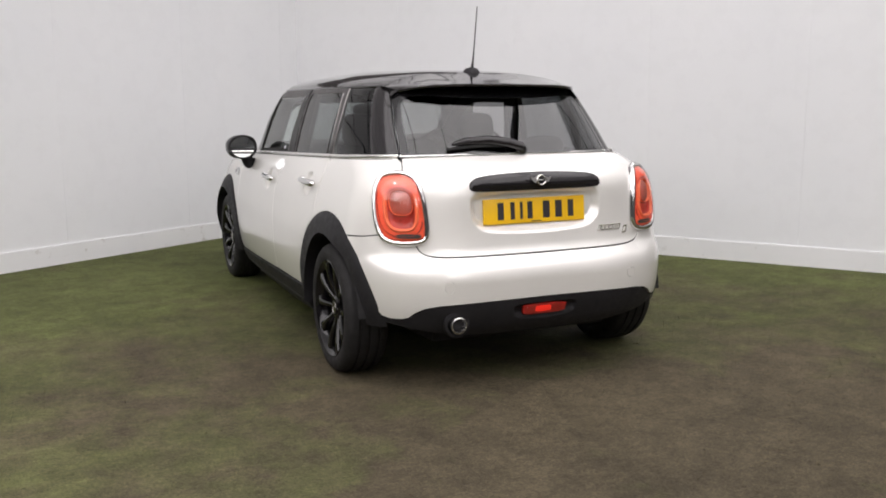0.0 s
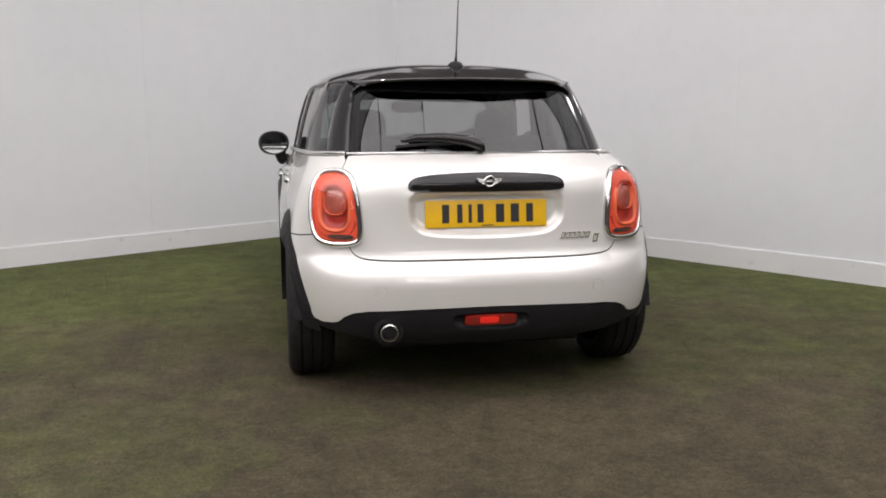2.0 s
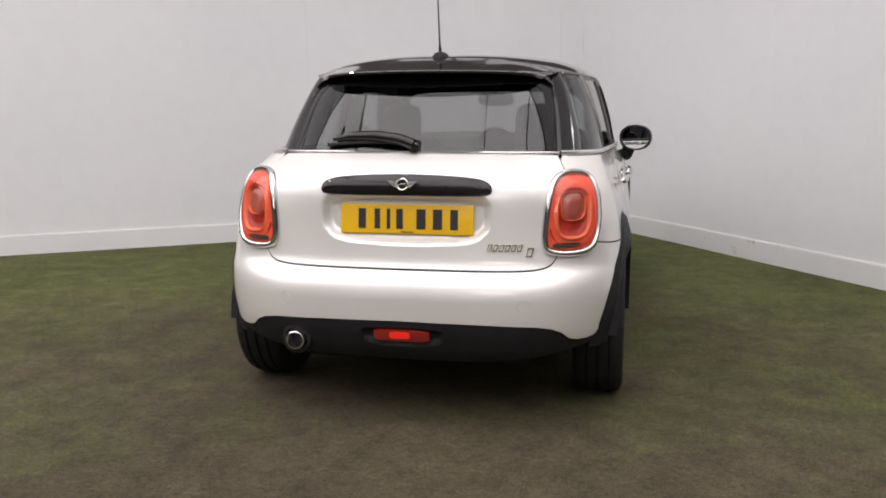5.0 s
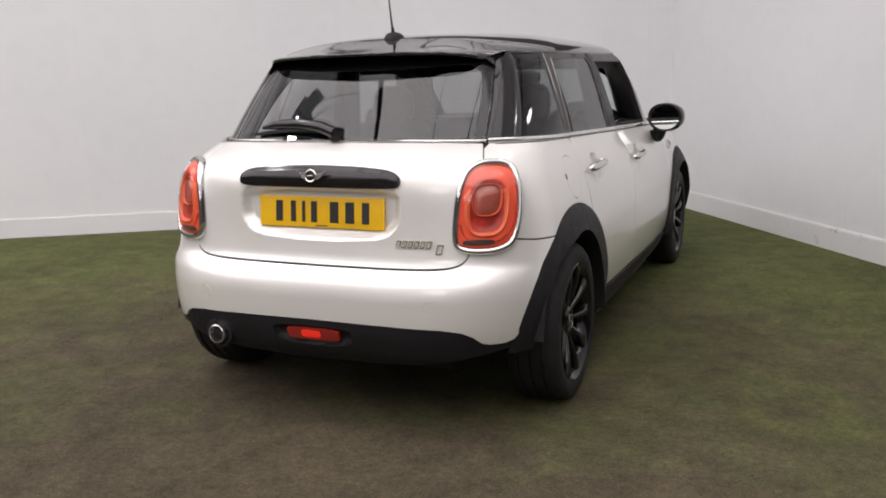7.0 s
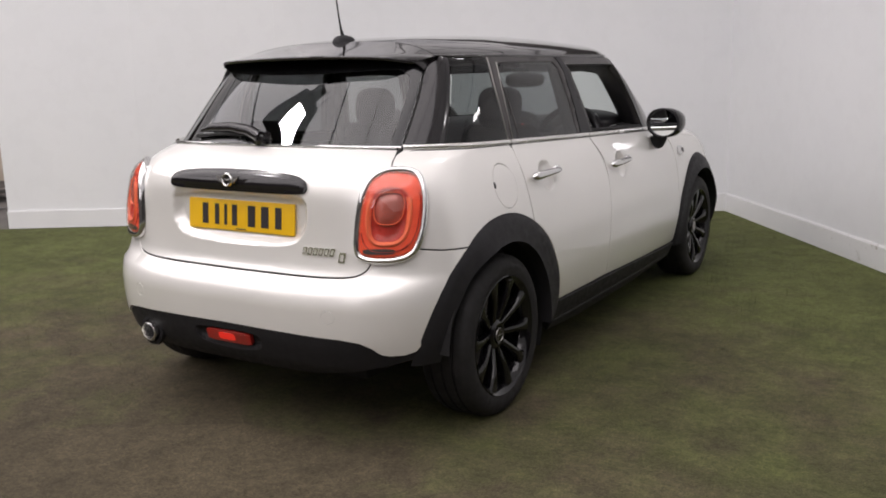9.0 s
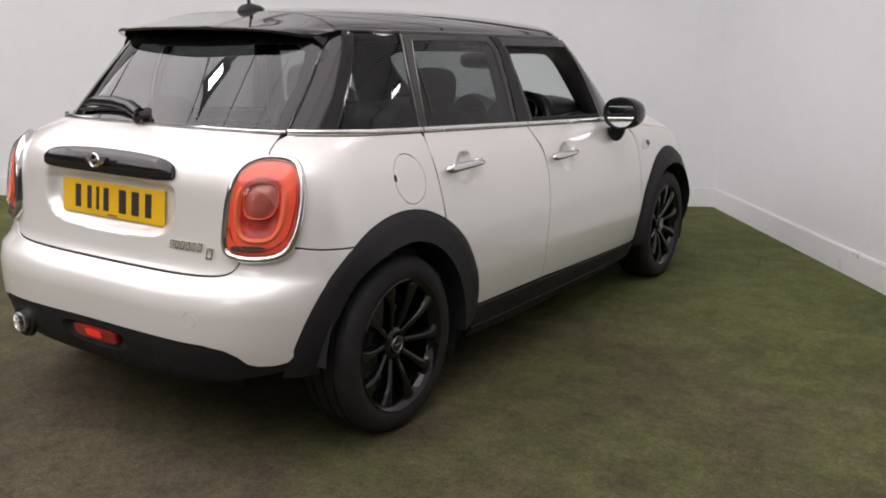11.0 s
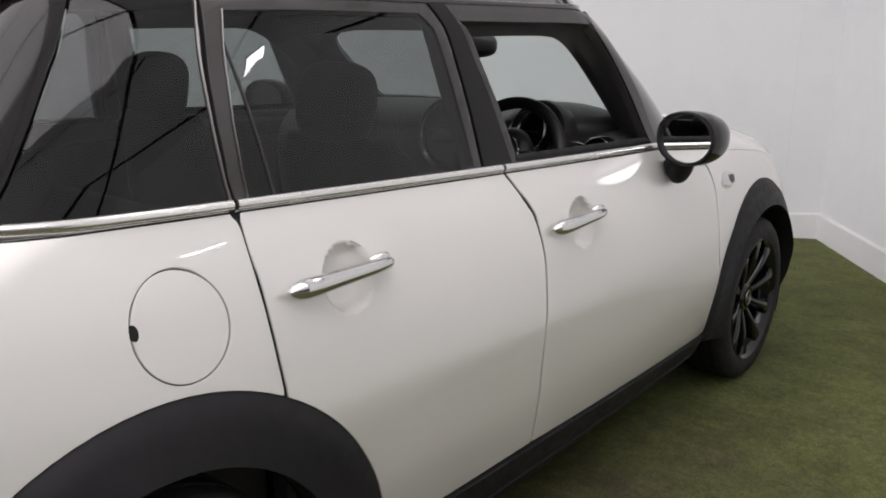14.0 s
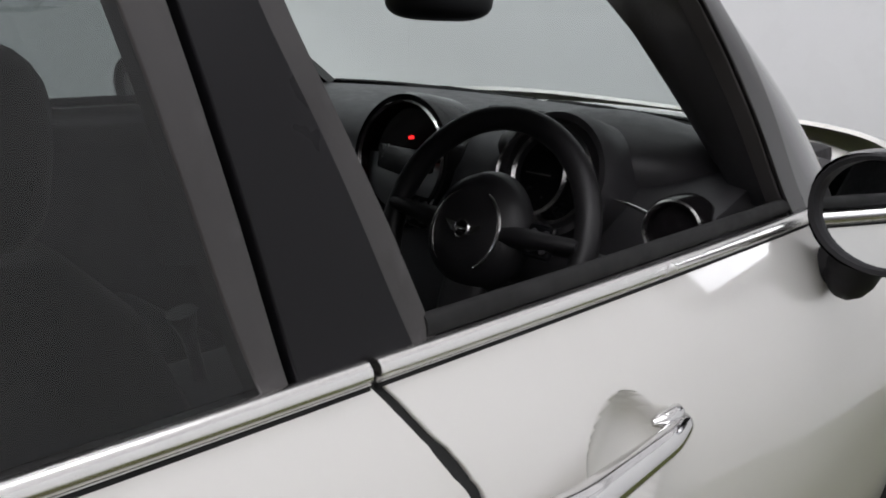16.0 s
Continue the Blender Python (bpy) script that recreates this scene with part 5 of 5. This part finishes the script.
# dark wheel houses and underbody
for side in sideparts:
    for hub in (REAR_HUB, FRONT_HUB):
        bm = bmesh.new()
        rows = []
        for i in range(25):
            a = radians(-22 + 198 * i / 24)
            y, z = hub + 0.375 * math.cos(a), HUB_Z + 0.375 * math.sin(a)
            rows.append([bm.verts.new((side * x, y, max(0.15, z))) for x in (0.45, 0.80)])
        for a, b in zip(rows, rows[1:]):
            bm.faces.new((a[0], a[1], b[1], b[0]))
        bm.faces.new([r[0] for r in rows])
        part("wheel_house", bm, DEEP_BLACK, car)
# near-black underbody boxes also stand in for deep shade, hiding lit turf behind
under = bmesh.new()
box(under, -0.70, 0.70, 0.95, 2.72, 0.15, 0.26, 0.02)
box(under, -0.46, 0.46, 0.17, 3.7, 0.19, 0.33, 0.02)
box(under, -0.60, 0.60, 0.10, 0.24, 0.275, 0.36, 0.02)
part("underbody", under, DEEP_BLACK, car)
part("rear_silencer", transform(boxed(-0.50, 0.0, 0.22, 0.42, 0.205, 0.30, 0.03), pose(0, 0, 0)), DEEP_BLACK, car)

# ---- wing mirrors ----


def wing_mirror(side):
    c = Vector((0.880 * side, 2.325, 0.988))
    yaw = -12 * side
    m = Matrix.Translation(c) @ pose(0, 0, 0, 0, 0, yaw)
    rows, n, bm = [], 30, bmesh.new()
    for k in range(9):
        t = k / 8
        y = -0.075 + 0.155 * t
        s = (1 - (max(0.0, t - 0.05) / 0.95) ** 2.2) ** 0.5 if t < 1 else 0.0
        s = max(s, 0.02) * (0.965 if k == 0 else 1.0)
        rows.append([bm.verts.new((0.097 * s * math.copysign(abs(math.cos(a)) ** 0.86, math.cos(a)), y + 0.02 * math.cos(a) * side * 0, 0.0765 * s * math.copysign(abs(math.sin(a)) ** 0.86, math.sin(a))))
                     for a in [2 * math.pi * i / n for i in range(n)]])
    for a, b in zip(rows, rows[1:]):
        for i in range(n):
            bm.faces.new((a[i], a[(i + 1) % n], b[(i + 1) % n], b[i]))
    bm.faces.new(rows[-1])
    root = part("wing_mirror", transform(bm, m), PIANO, car, "gloss black oval wing mirror", angle=60)
    ring = lathe([(0.86, 0.012), (0.88, -0.004), (0.95, -0.006), (1.0, 0.004)], 36, "y")
    part("mirror_rim", transform(ring, m @ pose(0, -0.074, 0) @ Matrix.Diagonal((0.0955, 1, 0.0755, 1))), CLAD, root)
    face = bmesh.new()
    vs = [face.verts.new((0.088 * math.cos(2 * math.pi * i / 36), 0, 0.067 * math.sin(2 * math.pi * i / 36))) for i in range(36)]
    face.faces.new(vs)
    part("mirror_glass", transform(face, m @ pose(0, -0.066, 0, -2.2, 0, 0.5 * side)), MIRROR, root, "mirror glass", smooth=False)
    foot = [c + Vector((dx * side, 0.013, dz)) for dx, dz in ((-0.048, -0.048), (-0.052, -0.070), (-0.057, -0.088), (-0.063, -0.103), (-0.070, -0.115), (-0.077, -0.123), (-0.082, -0.1275), (-0.085, -0.129))]
    part("mirror_foot", tube(foot, [0.038, 0.037, 0.0365, 0.036, 0.033, 0.026, 0.016, 0.004], 22), CLAD, root, angle=75)
    part("foot_plate", tube([c + Vector((-0.070 * side, 0.013, -0.095)), c + Vector((-0.115 * side, 0.015, -0.105))], [0.024, 0.028], 16), CLAD, root, angle=75)


for side in sideparts:
    wing_mirror(side)

# ---- cabin ----
cabin = bmesh.new()
box(cabin, -0.66, 0.66, 0.9, 2.75, 0.24, 0.30, 0.01)
part("cabin_floor", cabin, CLOTH, car)
for side in sideparts:
    part("door_lining", boxed(*sorted((side * 0.70, side * 0.745)), 0.88, 2.45, 0.30, 0.915, 0.02), TRIM, car)
    part("quarter_lining", transform(boxed(-0.02, 0.02, -0.28, 0.28, 0.3, 0.96, 0.015), pose(side * 0.60, 0.62, 0, 0, 0, -14 * side)), TRIM, car)


def cushion(sx, sy, sz, bevel):
    return boxed(-sx / 2, sx / 2, -sy / 2, sy / 2, -sz / 2, sz / 2, bevel, None, 4)


def seat(x, y):
    s = part("front_seat", transform(cushion(0.50, 0.52, 0.18, 0.05), pose(x, y, 0.47, 6)), CLOTH, car, "dark cloth front seat")
    bm = bmesh.new()
    rows, n = [], 18
    for k in range(11):
        t = k / 10
        z = 0.52 + 0.51 * t
        w = 0.245 - 0.05 * t ** 3 - 0.03 * max(0, (0.15 - t)) / 0.15
        d = 0.075 - 0.02 * t
        if k in (0, 10):
            w, d = w * 0.82, d * 0.5
        yy = y - 0.20 - 0.16 * t
        rows.append([bm.verts.new((x + w * math.copysign(abs(math.cos(a)) ** 0.5, math.cos(a)), yy + d * math.copysign(abs(math.sin(a)) ** 0.7, math.sin(a)), z)) for a in [2 * math.pi * i / n for i in range(n)]])
    for a, b in zip(rows, rows[1:]):
        for i in range(n):
            bm.faces.new((a[i], a[(i + 1) % n], b[(i + 1) % n], b[i]))
    bm.faces.new(rows[0])
    bm.faces.new(rows[-1])
    part("backrest", bm, CLOTH, s, angle=60)
    bm = bmesh.new()
    bmesh.ops.create_uvsphere(bm, u_segments=20, v_segments=12, radius=1.0)
    for v in bm.verts:
        v.co = Vector((math.copysign(abs(v.co.x) ** 0.6, v.co.x) * 0.110, v.co.y * 0.060, math.copysign(abs(v.co.z) ** 0.6, v.co.z) * 0.095))
    part("headrest", transform(bm, pose(x, y - 0.365, 1.108, -8)), CLOTH, s, angle=70)
    for q in (-0.05, 0.05):
        part("headrest_post", tube([(x + q, y - 0.355, 0.98), (x + q, y - 0.365, 1.07)], 0.006, 6), STEEL, s)


seat(0.36, 1.775)
seat(-0.36, 1.79)
bench = part("rear_bench", transform(cushion(1.22, 0.48, 0.16, 0.05), pose(0, 1.02, 0.48, 5)), CLOTH, car, "dark cloth rear bench")
part("backrest", transform(cushion(1.18, 0.12, 0.52, 0.045), pose(0, 0.70, 0.74, -18)), CLOTH, bench)
for x in (-0.36, 0.36):
    bm = bmesh.new()
    bmesh.ops.create_uvsphere(bm, u_segments=20, v_segments=10, radius=1.0)
    for v in bm.verts:
        v.co = Vector((math.copysign(abs(v.co.x) ** 0.6, v.co.x) * 0.12, v.co.y * 0.05, math.copysign(abs(v.co.z) ** 0.7, v.co.z) * 0.055))
    part("headrest", transform(bm, pose(x, 0.62, 1.035, -12)), CLOTH, bench, angle=70)
part("parcel_shelf", boxed(-0.50, 0.50, 0.33, 0.62, 0.93, 0.95, 0.006), CLOTH, car)

# dashboard: a long rounded bolster with a cowl, round display, vents
dash = bmesh.new()
prof = [(2.22, 0.60), (2.20, 0.74), (2.205, 0.86), (2.225, 0.925), (2.27, 0.968), (2.35, 0.990), (2.48, 1.001), (2.62, 1.002), (2.69, 0.985), (2.70, 0.90), (2.70, 0.55)]
rows = []
for i in range(25):
    x = -0.68 + 1.36 * i / 24
    b = 0.10 * (abs(x) / 0.68) ** 3 - 0.06
    rows.append([dash.verts.new((x, y - b + 0.02 * math.cos(x * 4), z - 0.012 * (abs(x) / 0.68) ** 2)) for y, z in prof])
for a, b in zip(rows, rows[1:]):
    for q in range(len(prof) - 1):
        dash.faces.new((a[q], a[q + 1], b[q + 1], b[q]))
dash.faces.new(rows[0])
dash.faces.new(rows[-1])
dashboard = part("dashboard", dash, TRIM, car, "black grained dashboard", angle=60)
part("dash_strip", tube([(0.470, 2.208, 0.962), (0.520, 2.203, 0.958), (0.570, 2.193, 0.954), (0.618, 2.178, 0.949)], 0.0028, 8), SATIN, dashboard)
part("dash_groove", boxed(0.02, 0.30, 2.53, 2.555, 1.000, 1.0045, 0.002), DEEP_BLACK, dashboard)
part("dash_vent", transform(lathe([(0.0, 0.0), (0.031, 0.002), (0.033, -0.010), (0.040, -0.012), (0.044, 0.0), (0.046, 0.055)], 32, "y"), pose(0.640, 2.175, 0.940, -8, 0, 10)), PIANO, dashboard)
part("vent_ring", transform(lathe([(0.036, -0.012), (0.0382, -0.0155), (0.0405, -0.012)], 32, "y"), pose(0.640, 2.175, 0.940, -8, 0, 10)), SATIN, dashboard)
part("defrost_vent", transform(boxed(-0.05, 0.05, -0.02, 0.02, -0.004, 0.006, 0.004), pose(0.60, 2.42, 0.988, 0, 0, -35)), DEEP_BLACK, dashboard)
disp = part("centre_display", transform(lathe([(0.0, 0.0), (0.098, 0.0), (0.104, -0.02), (0.122, -0.022), (0.128, 0.0), (0.128, 0.08)], 48, "y"), pose(0.012, 2.305, 0.922, -12)), PIANO, dashboard, "round gloss black centre display")
part("display_ring", transform(lathe([(0.105, -0.0205), (0.1085, -0.026), (0.112, -0.0205)], 48, "y"), pose(0.012, 2.305, 0.922, -12)), SATIN, disp)
part("screen", transform(boxed(-0.075, 0.075, -0.003, 0.0, -0.045, 0.030, 0.002), pose(0.012, 2.303, 0.915, -12)), DIAL, disp, "dark display screen")
part("telltale", boxed(0.041, 0.046, 2.280, 2.290, 0.969, 0.974, 0.001), TELLTALE, disp, "small red warning light")
pod = part("instrument_pod", transform(lathe([(0.0, 0.0), (0.078, 0.0), (0.082, -0.018), (0.092, -0.02), (0.098, 0.0), (0.094, 0.09)], 40, "y"), pose(0.432, 2.20, 0.975, -16)), TRIM, dashboard, "round instrument pod")
for dx, r in ((0.0, 0.064), (-0.036, 0.058)):
    part("pod_ring", transform(lathe([(r, -0.010), (r + 0.0035, -0.016), (r + 0.007, -0.010)], 40, "y"), pose(0.432 + dx, 2.192, 0.975, -16)), SATIN, pod)
part("dial", transform(lathe([(0.0, -0.004), (0.060, -0.003), (0.064, 0.004)], 32, "y"), pose(0.432, 2.192, 0.975, -16)), DIAL, pod, "dark dial face")
part("pointer", transform(boxed(-0.045, 0.0, -0.007, -0.005, -0.0012, 0.0012, 0.0), pose(0.432, 2.190, 0.975, -16)), SATIN, pod)
hump = bmesh.new()
bmesh.ops.create_uvsphere(hump, u_segments=32, v_segments=16, radius=1.0)
part("cowl", transform(hump, pose(0.405, 2.40, 0.972, -6) @ Matrix.Diagonal((0.21, 0.17, 0.078, 1))), TRIM, dashboard, angle=80)
console = part("centre_console", boxed(-0.11, 0.11, 1.55, 2.16, 0.28, 0.62, 0.03), TRIM, car)
for i in range(5):
    part("toggle_switch", transform(boxed(-0.006, 0.006, -0.02, 0.004, -0.018, 0.018, 0.003), pose(-0.06 + 0.03 * i, 2.10, 0.70, -20)), CHROME, console)
part("gear_lever", tube([(0, 1.85, 0.60), (0.0, 1.83, 0.70), (0.0, 1.82, 0.745)], [0.012, 0.012, 0.026], 10), TRIM, console)

# steering wheel
sm = pose(0.422, 2.04, 0.914, -24)
steering = part("steering_wheel", transform(tube([(0.168 * math.cos(2 * math.pi * i / 48), 0, 0.168 * math.sin(2 * math.pi * i / 48)) for i in range(48)], 0.0175, 14, True), sm), LEATHER, car, "black leather steering wheel", angle=80)
hubm = lathe([(0.0, -0.040), (0.040, -0.039), (0.062, -0.033), (0.078, -0.020), (0.086, 0.0), (0.07, 0.03)], 40, "y")
for v in hubm.verts:
    v.co.z = v.co.z * (0.92 if v.co.z < 0 else 1.06)
part("airbag_cover", transform(hubm, sm), LEATHER, steering, angle=70)
for a0, a1 in ((115, 235), (-55, 65)):
    arc_line = [(0.056 * math.cos(radians(a0 + (a1 - a0) * i / 16)), -0.0375, 0.058 * math.sin(radians(a0 + (a1 - a0) * i / 16))) for i in range(17)]
    part("hub_trim", transform(tube(arc_line, [0.0008 + 0.0022 * math.sin(math.pi * i / 16) ** 0.5 for i in range(17)], 8), sm), SATIN, steering, "chrome arc on the wheel's hub")
for a in (5, 175, 270):
    c, k = math.cos(radians(a)), math.sin(radians(a))
    part("spoke", transform(tube([(0.06 * c, 0.0, 0.06 * k), (0.10 * c, -0.006, 0.10 * k), (0.135 * c, -0.004, 0.135 * k), (0.163 * c, 0, 0.163 * k)], [0.040, 0.034, 0.028, 0.024], 14, flat=0.45), sm), LEATHER, steering, angle=70)
for a in (5, 175):
    c, k = math.cos(radians(a)), math.sin(radians(a))
    pad = part("button_pad", transform(boxed(-0.021, 0.021, -0.006, 0.006, -0.022, 0.022, 0.006, None, 3), sm @ pose(0.108 * c, -0.014, 0.108 * k)), DIAL, steering)
    for bx, bz in ((-0.010, 0.010), (0.010, 0.010), (-0.010, -0.010), (0.010, -0.010)):
        part("button", transform(lathe([(0.0, -0.009), (0.005, -0.0085), (0.0065, -0.005)], 12, "y"), sm @ pose(0.108 * c + bx, -0.014, 0.108 * k + bz)), TRIM, steering)
wing_badge(steering, sm @ pose(0, -0.041, 0.0), 0.034, SATIN)
part("stalk", tube([(0.50, 2.11, 0.900), (0.57, 2.095, 0.902), (0.615, 2.085, 0.904)], [0.007, 0.008, 0.008], 10), TRIM, dashboard)
part("stalk_knob", tube([(0.600, 2.088, 0.903), (0.622, 2.083, 0.904), (0.640, 2.079, 0.905)], [0.010, 0.0125, 0.008], 12), LEATHER, dashboard)
part("steering_column", tube([(0.422, 2.06, 0.90), (0.42, 2.22, 0.84)], 0.05, 12), TRIM, steering)

# rear-view mirror on the windscreen
rv = bmesh.new()
bmesh.ops.create_uvsphere(rv, u_segments=24, v_segments=12, radius=1.0)
for v in rv.verts:
    v.co = Vector((math.copysign(abs(v.co.x) ** 0.6, v.co.x) * 0.114, v.co.y * 0.03, math.copysign(abs(v.co.z) ** 0.7, v.co.z) * 0.042))
inner = part("rear_view_mirror", transform(rv, pose(0.01, 2.385, 1.216, 0, 0, 14)), TRIM, car, "black rear-view mirror under the roof", angle=70)
part("mirror_arm", tube([(0.0, 2.39, 1.21), (0.0, 2.37, 1.29)], 0.012, 8), TRIM, inner)
part("mirror_pod", boxed(-0.05, 0.05, 2.24, 2.33, 1.285, 1.32, 0.015), TRIM, inner)
for side in sideparts:
    # moulded lining round the front door opening: roof edge and screen pillar
    rim = [(1.50, 1.256), (1.60, 1.257), (1.77, 1.259), (1.90, 1.258), (1.96, 1.254), (2.0, 1.243), (2.037, 1.227), (2.105, 1.186), (2.18, 1.131), (2.265, 1.067), (2.33, 1.016), (2.38, 0.975)]
    frame_line = [(1.42, 1.298), (1.52, 1.298), (1.75, 1.298), (1.9, 1.298), (1.97, 1.298), (2.02, 1.297), (2.062, 1.291), (2.13, 1.21), (2.19, 1.12), (2.26, 1.02), (2.29, 0.97), (2.30, 0.95)]
    bm = bmesh.new()
    rows = []
    for (y0, z0), (y1, z1) in zip(frame_line, rim):
        xo = GLASS.at(GLASS.side(y0, z0), z0)[0] - 0.016
        rows.append([bm.verts.new((side * xo, y0, z0)), bm.verts.new((side * (0.35 * xo + 0.39), 0.6 * y0 + 0.4 * y1, 0.55 * z0 + 0.45 * z1)), bm.verts.new((side * 0.603, y1, z1 + 0.003)),
                     bm.verts.new((side * 0.592, y1 + 0.006, z1 + 0.008)), bm.verts.new((side * 0.56, y1 + 0.05, z1 + 0.055))])
    for a, b in zip(rows, rows[1:]):
        for q in range(4):
            bm.faces.new((a[q], a[q + 1], b[q + 1], b[q]))
    part("pillar_lining", bm, TRIM, car, angle=60)
    part("belt_post", tube([(side * 0.60, 1.46, 1.32), (side * 0.68, 1.56, 0.95), (side * 0.70, 1.58, 0.4)], [0.03, 0.045, 0.05], 8), TRIM, car)
    part("sun_visor", transform(boxed(-0.17, 0.17, -0.01, 0.01, -0.06, 0.06, 0.008), pose(side * 0.33, 2.12, 1.33, 75)), LINING, car)
    part("screen_wiper", tube([(side * 0.18 - 0.25, 2.715, 0.988), (side * 0.18 - 0.1, 2.728, 0.996), (side * 0.18, 2.72, 0.997), (side * 0.18 + 0.25, 2.70, 0.988)], [0.005, 0.008, 0.008, 0.004], 6), SEAL, car)
sweep("screen_band", GLASS, [(GLASS.front(x, 0.992), 0.992) for x in (0.59, 0.5, 0.38, 0.25, 0.12, 0.02)], bar(0.012, 0.004), SEAL, car, sides=sideparts)
part("cowl_panel", transform(boxed(-0.60, 0.60, 2.66, 2.86, 0.90, 0.965, 0.02), pose(0, 0, 0)), CLAD, car)

# ---- turf blades ----
rng = np.random.default_rng(5)
N = 380000
xy = np.c_[rng.uniform(-4.6, 4.4, N), rng.uniform(-3.3, 5.4, N)]
nl, nr = np.array((-0.5230, 0.8523)), np.array((0.8050, 0.5934))
keep = (xy @ nl < 4.56) & (xy @ nr < 3.62)
xy = xy[keep]
n = len(xy)
ang, lean = rng.uniform(0, 2 * np.pi, n), rng.uniform(1.2, 3.2, n)
h, w = rng.uniform(0.002, 0.0055, n), rng.uniform(0.0016, 0.0034, n)
dx, dy = np.cos(ang), np.sin(ang)
co = np.zeros((n, 3, 3))
co[:, 0, 0], co[:, 0, 1] = xy[:, 0] - dy * w, xy[:, 1] + dx * w
co[:, 1, 0], co[:, 1, 1] = xy[:, 0] + dy * w, xy[:, 1] - dx * w
co[:, 2, 0], co[:, 2, 1], co[:, 2, 2] = xy[:, 0] + dx * h * lean, xy[:, 1] + dy * h * lean, h
me = bpy.data.meshes.new("turf_blades")
me.vertices.add(n * 3)
me.loops.add(n * 3)
me.polygons.add(n)
me.vertices.foreach_set("co", co.ravel())
me.loops.foreach_set("vertex_index", np.arange(n * 3, dtype=np.int32))
me.polygons.foreach_set("loop_start", np.arange(0, n * 3, 3, dtype=np.int32))
me.materials.append(BLADE)
me.update(calc_edges=True)
me.normals_split_custom_set_from_vertices(np.tile((0.0, 0.0, 1.0), (n * 3, 1)).tolist())
tagged(new("turf_blades", me), "short green and brown artificial turf blades", "artificial turf", kind="stuff")
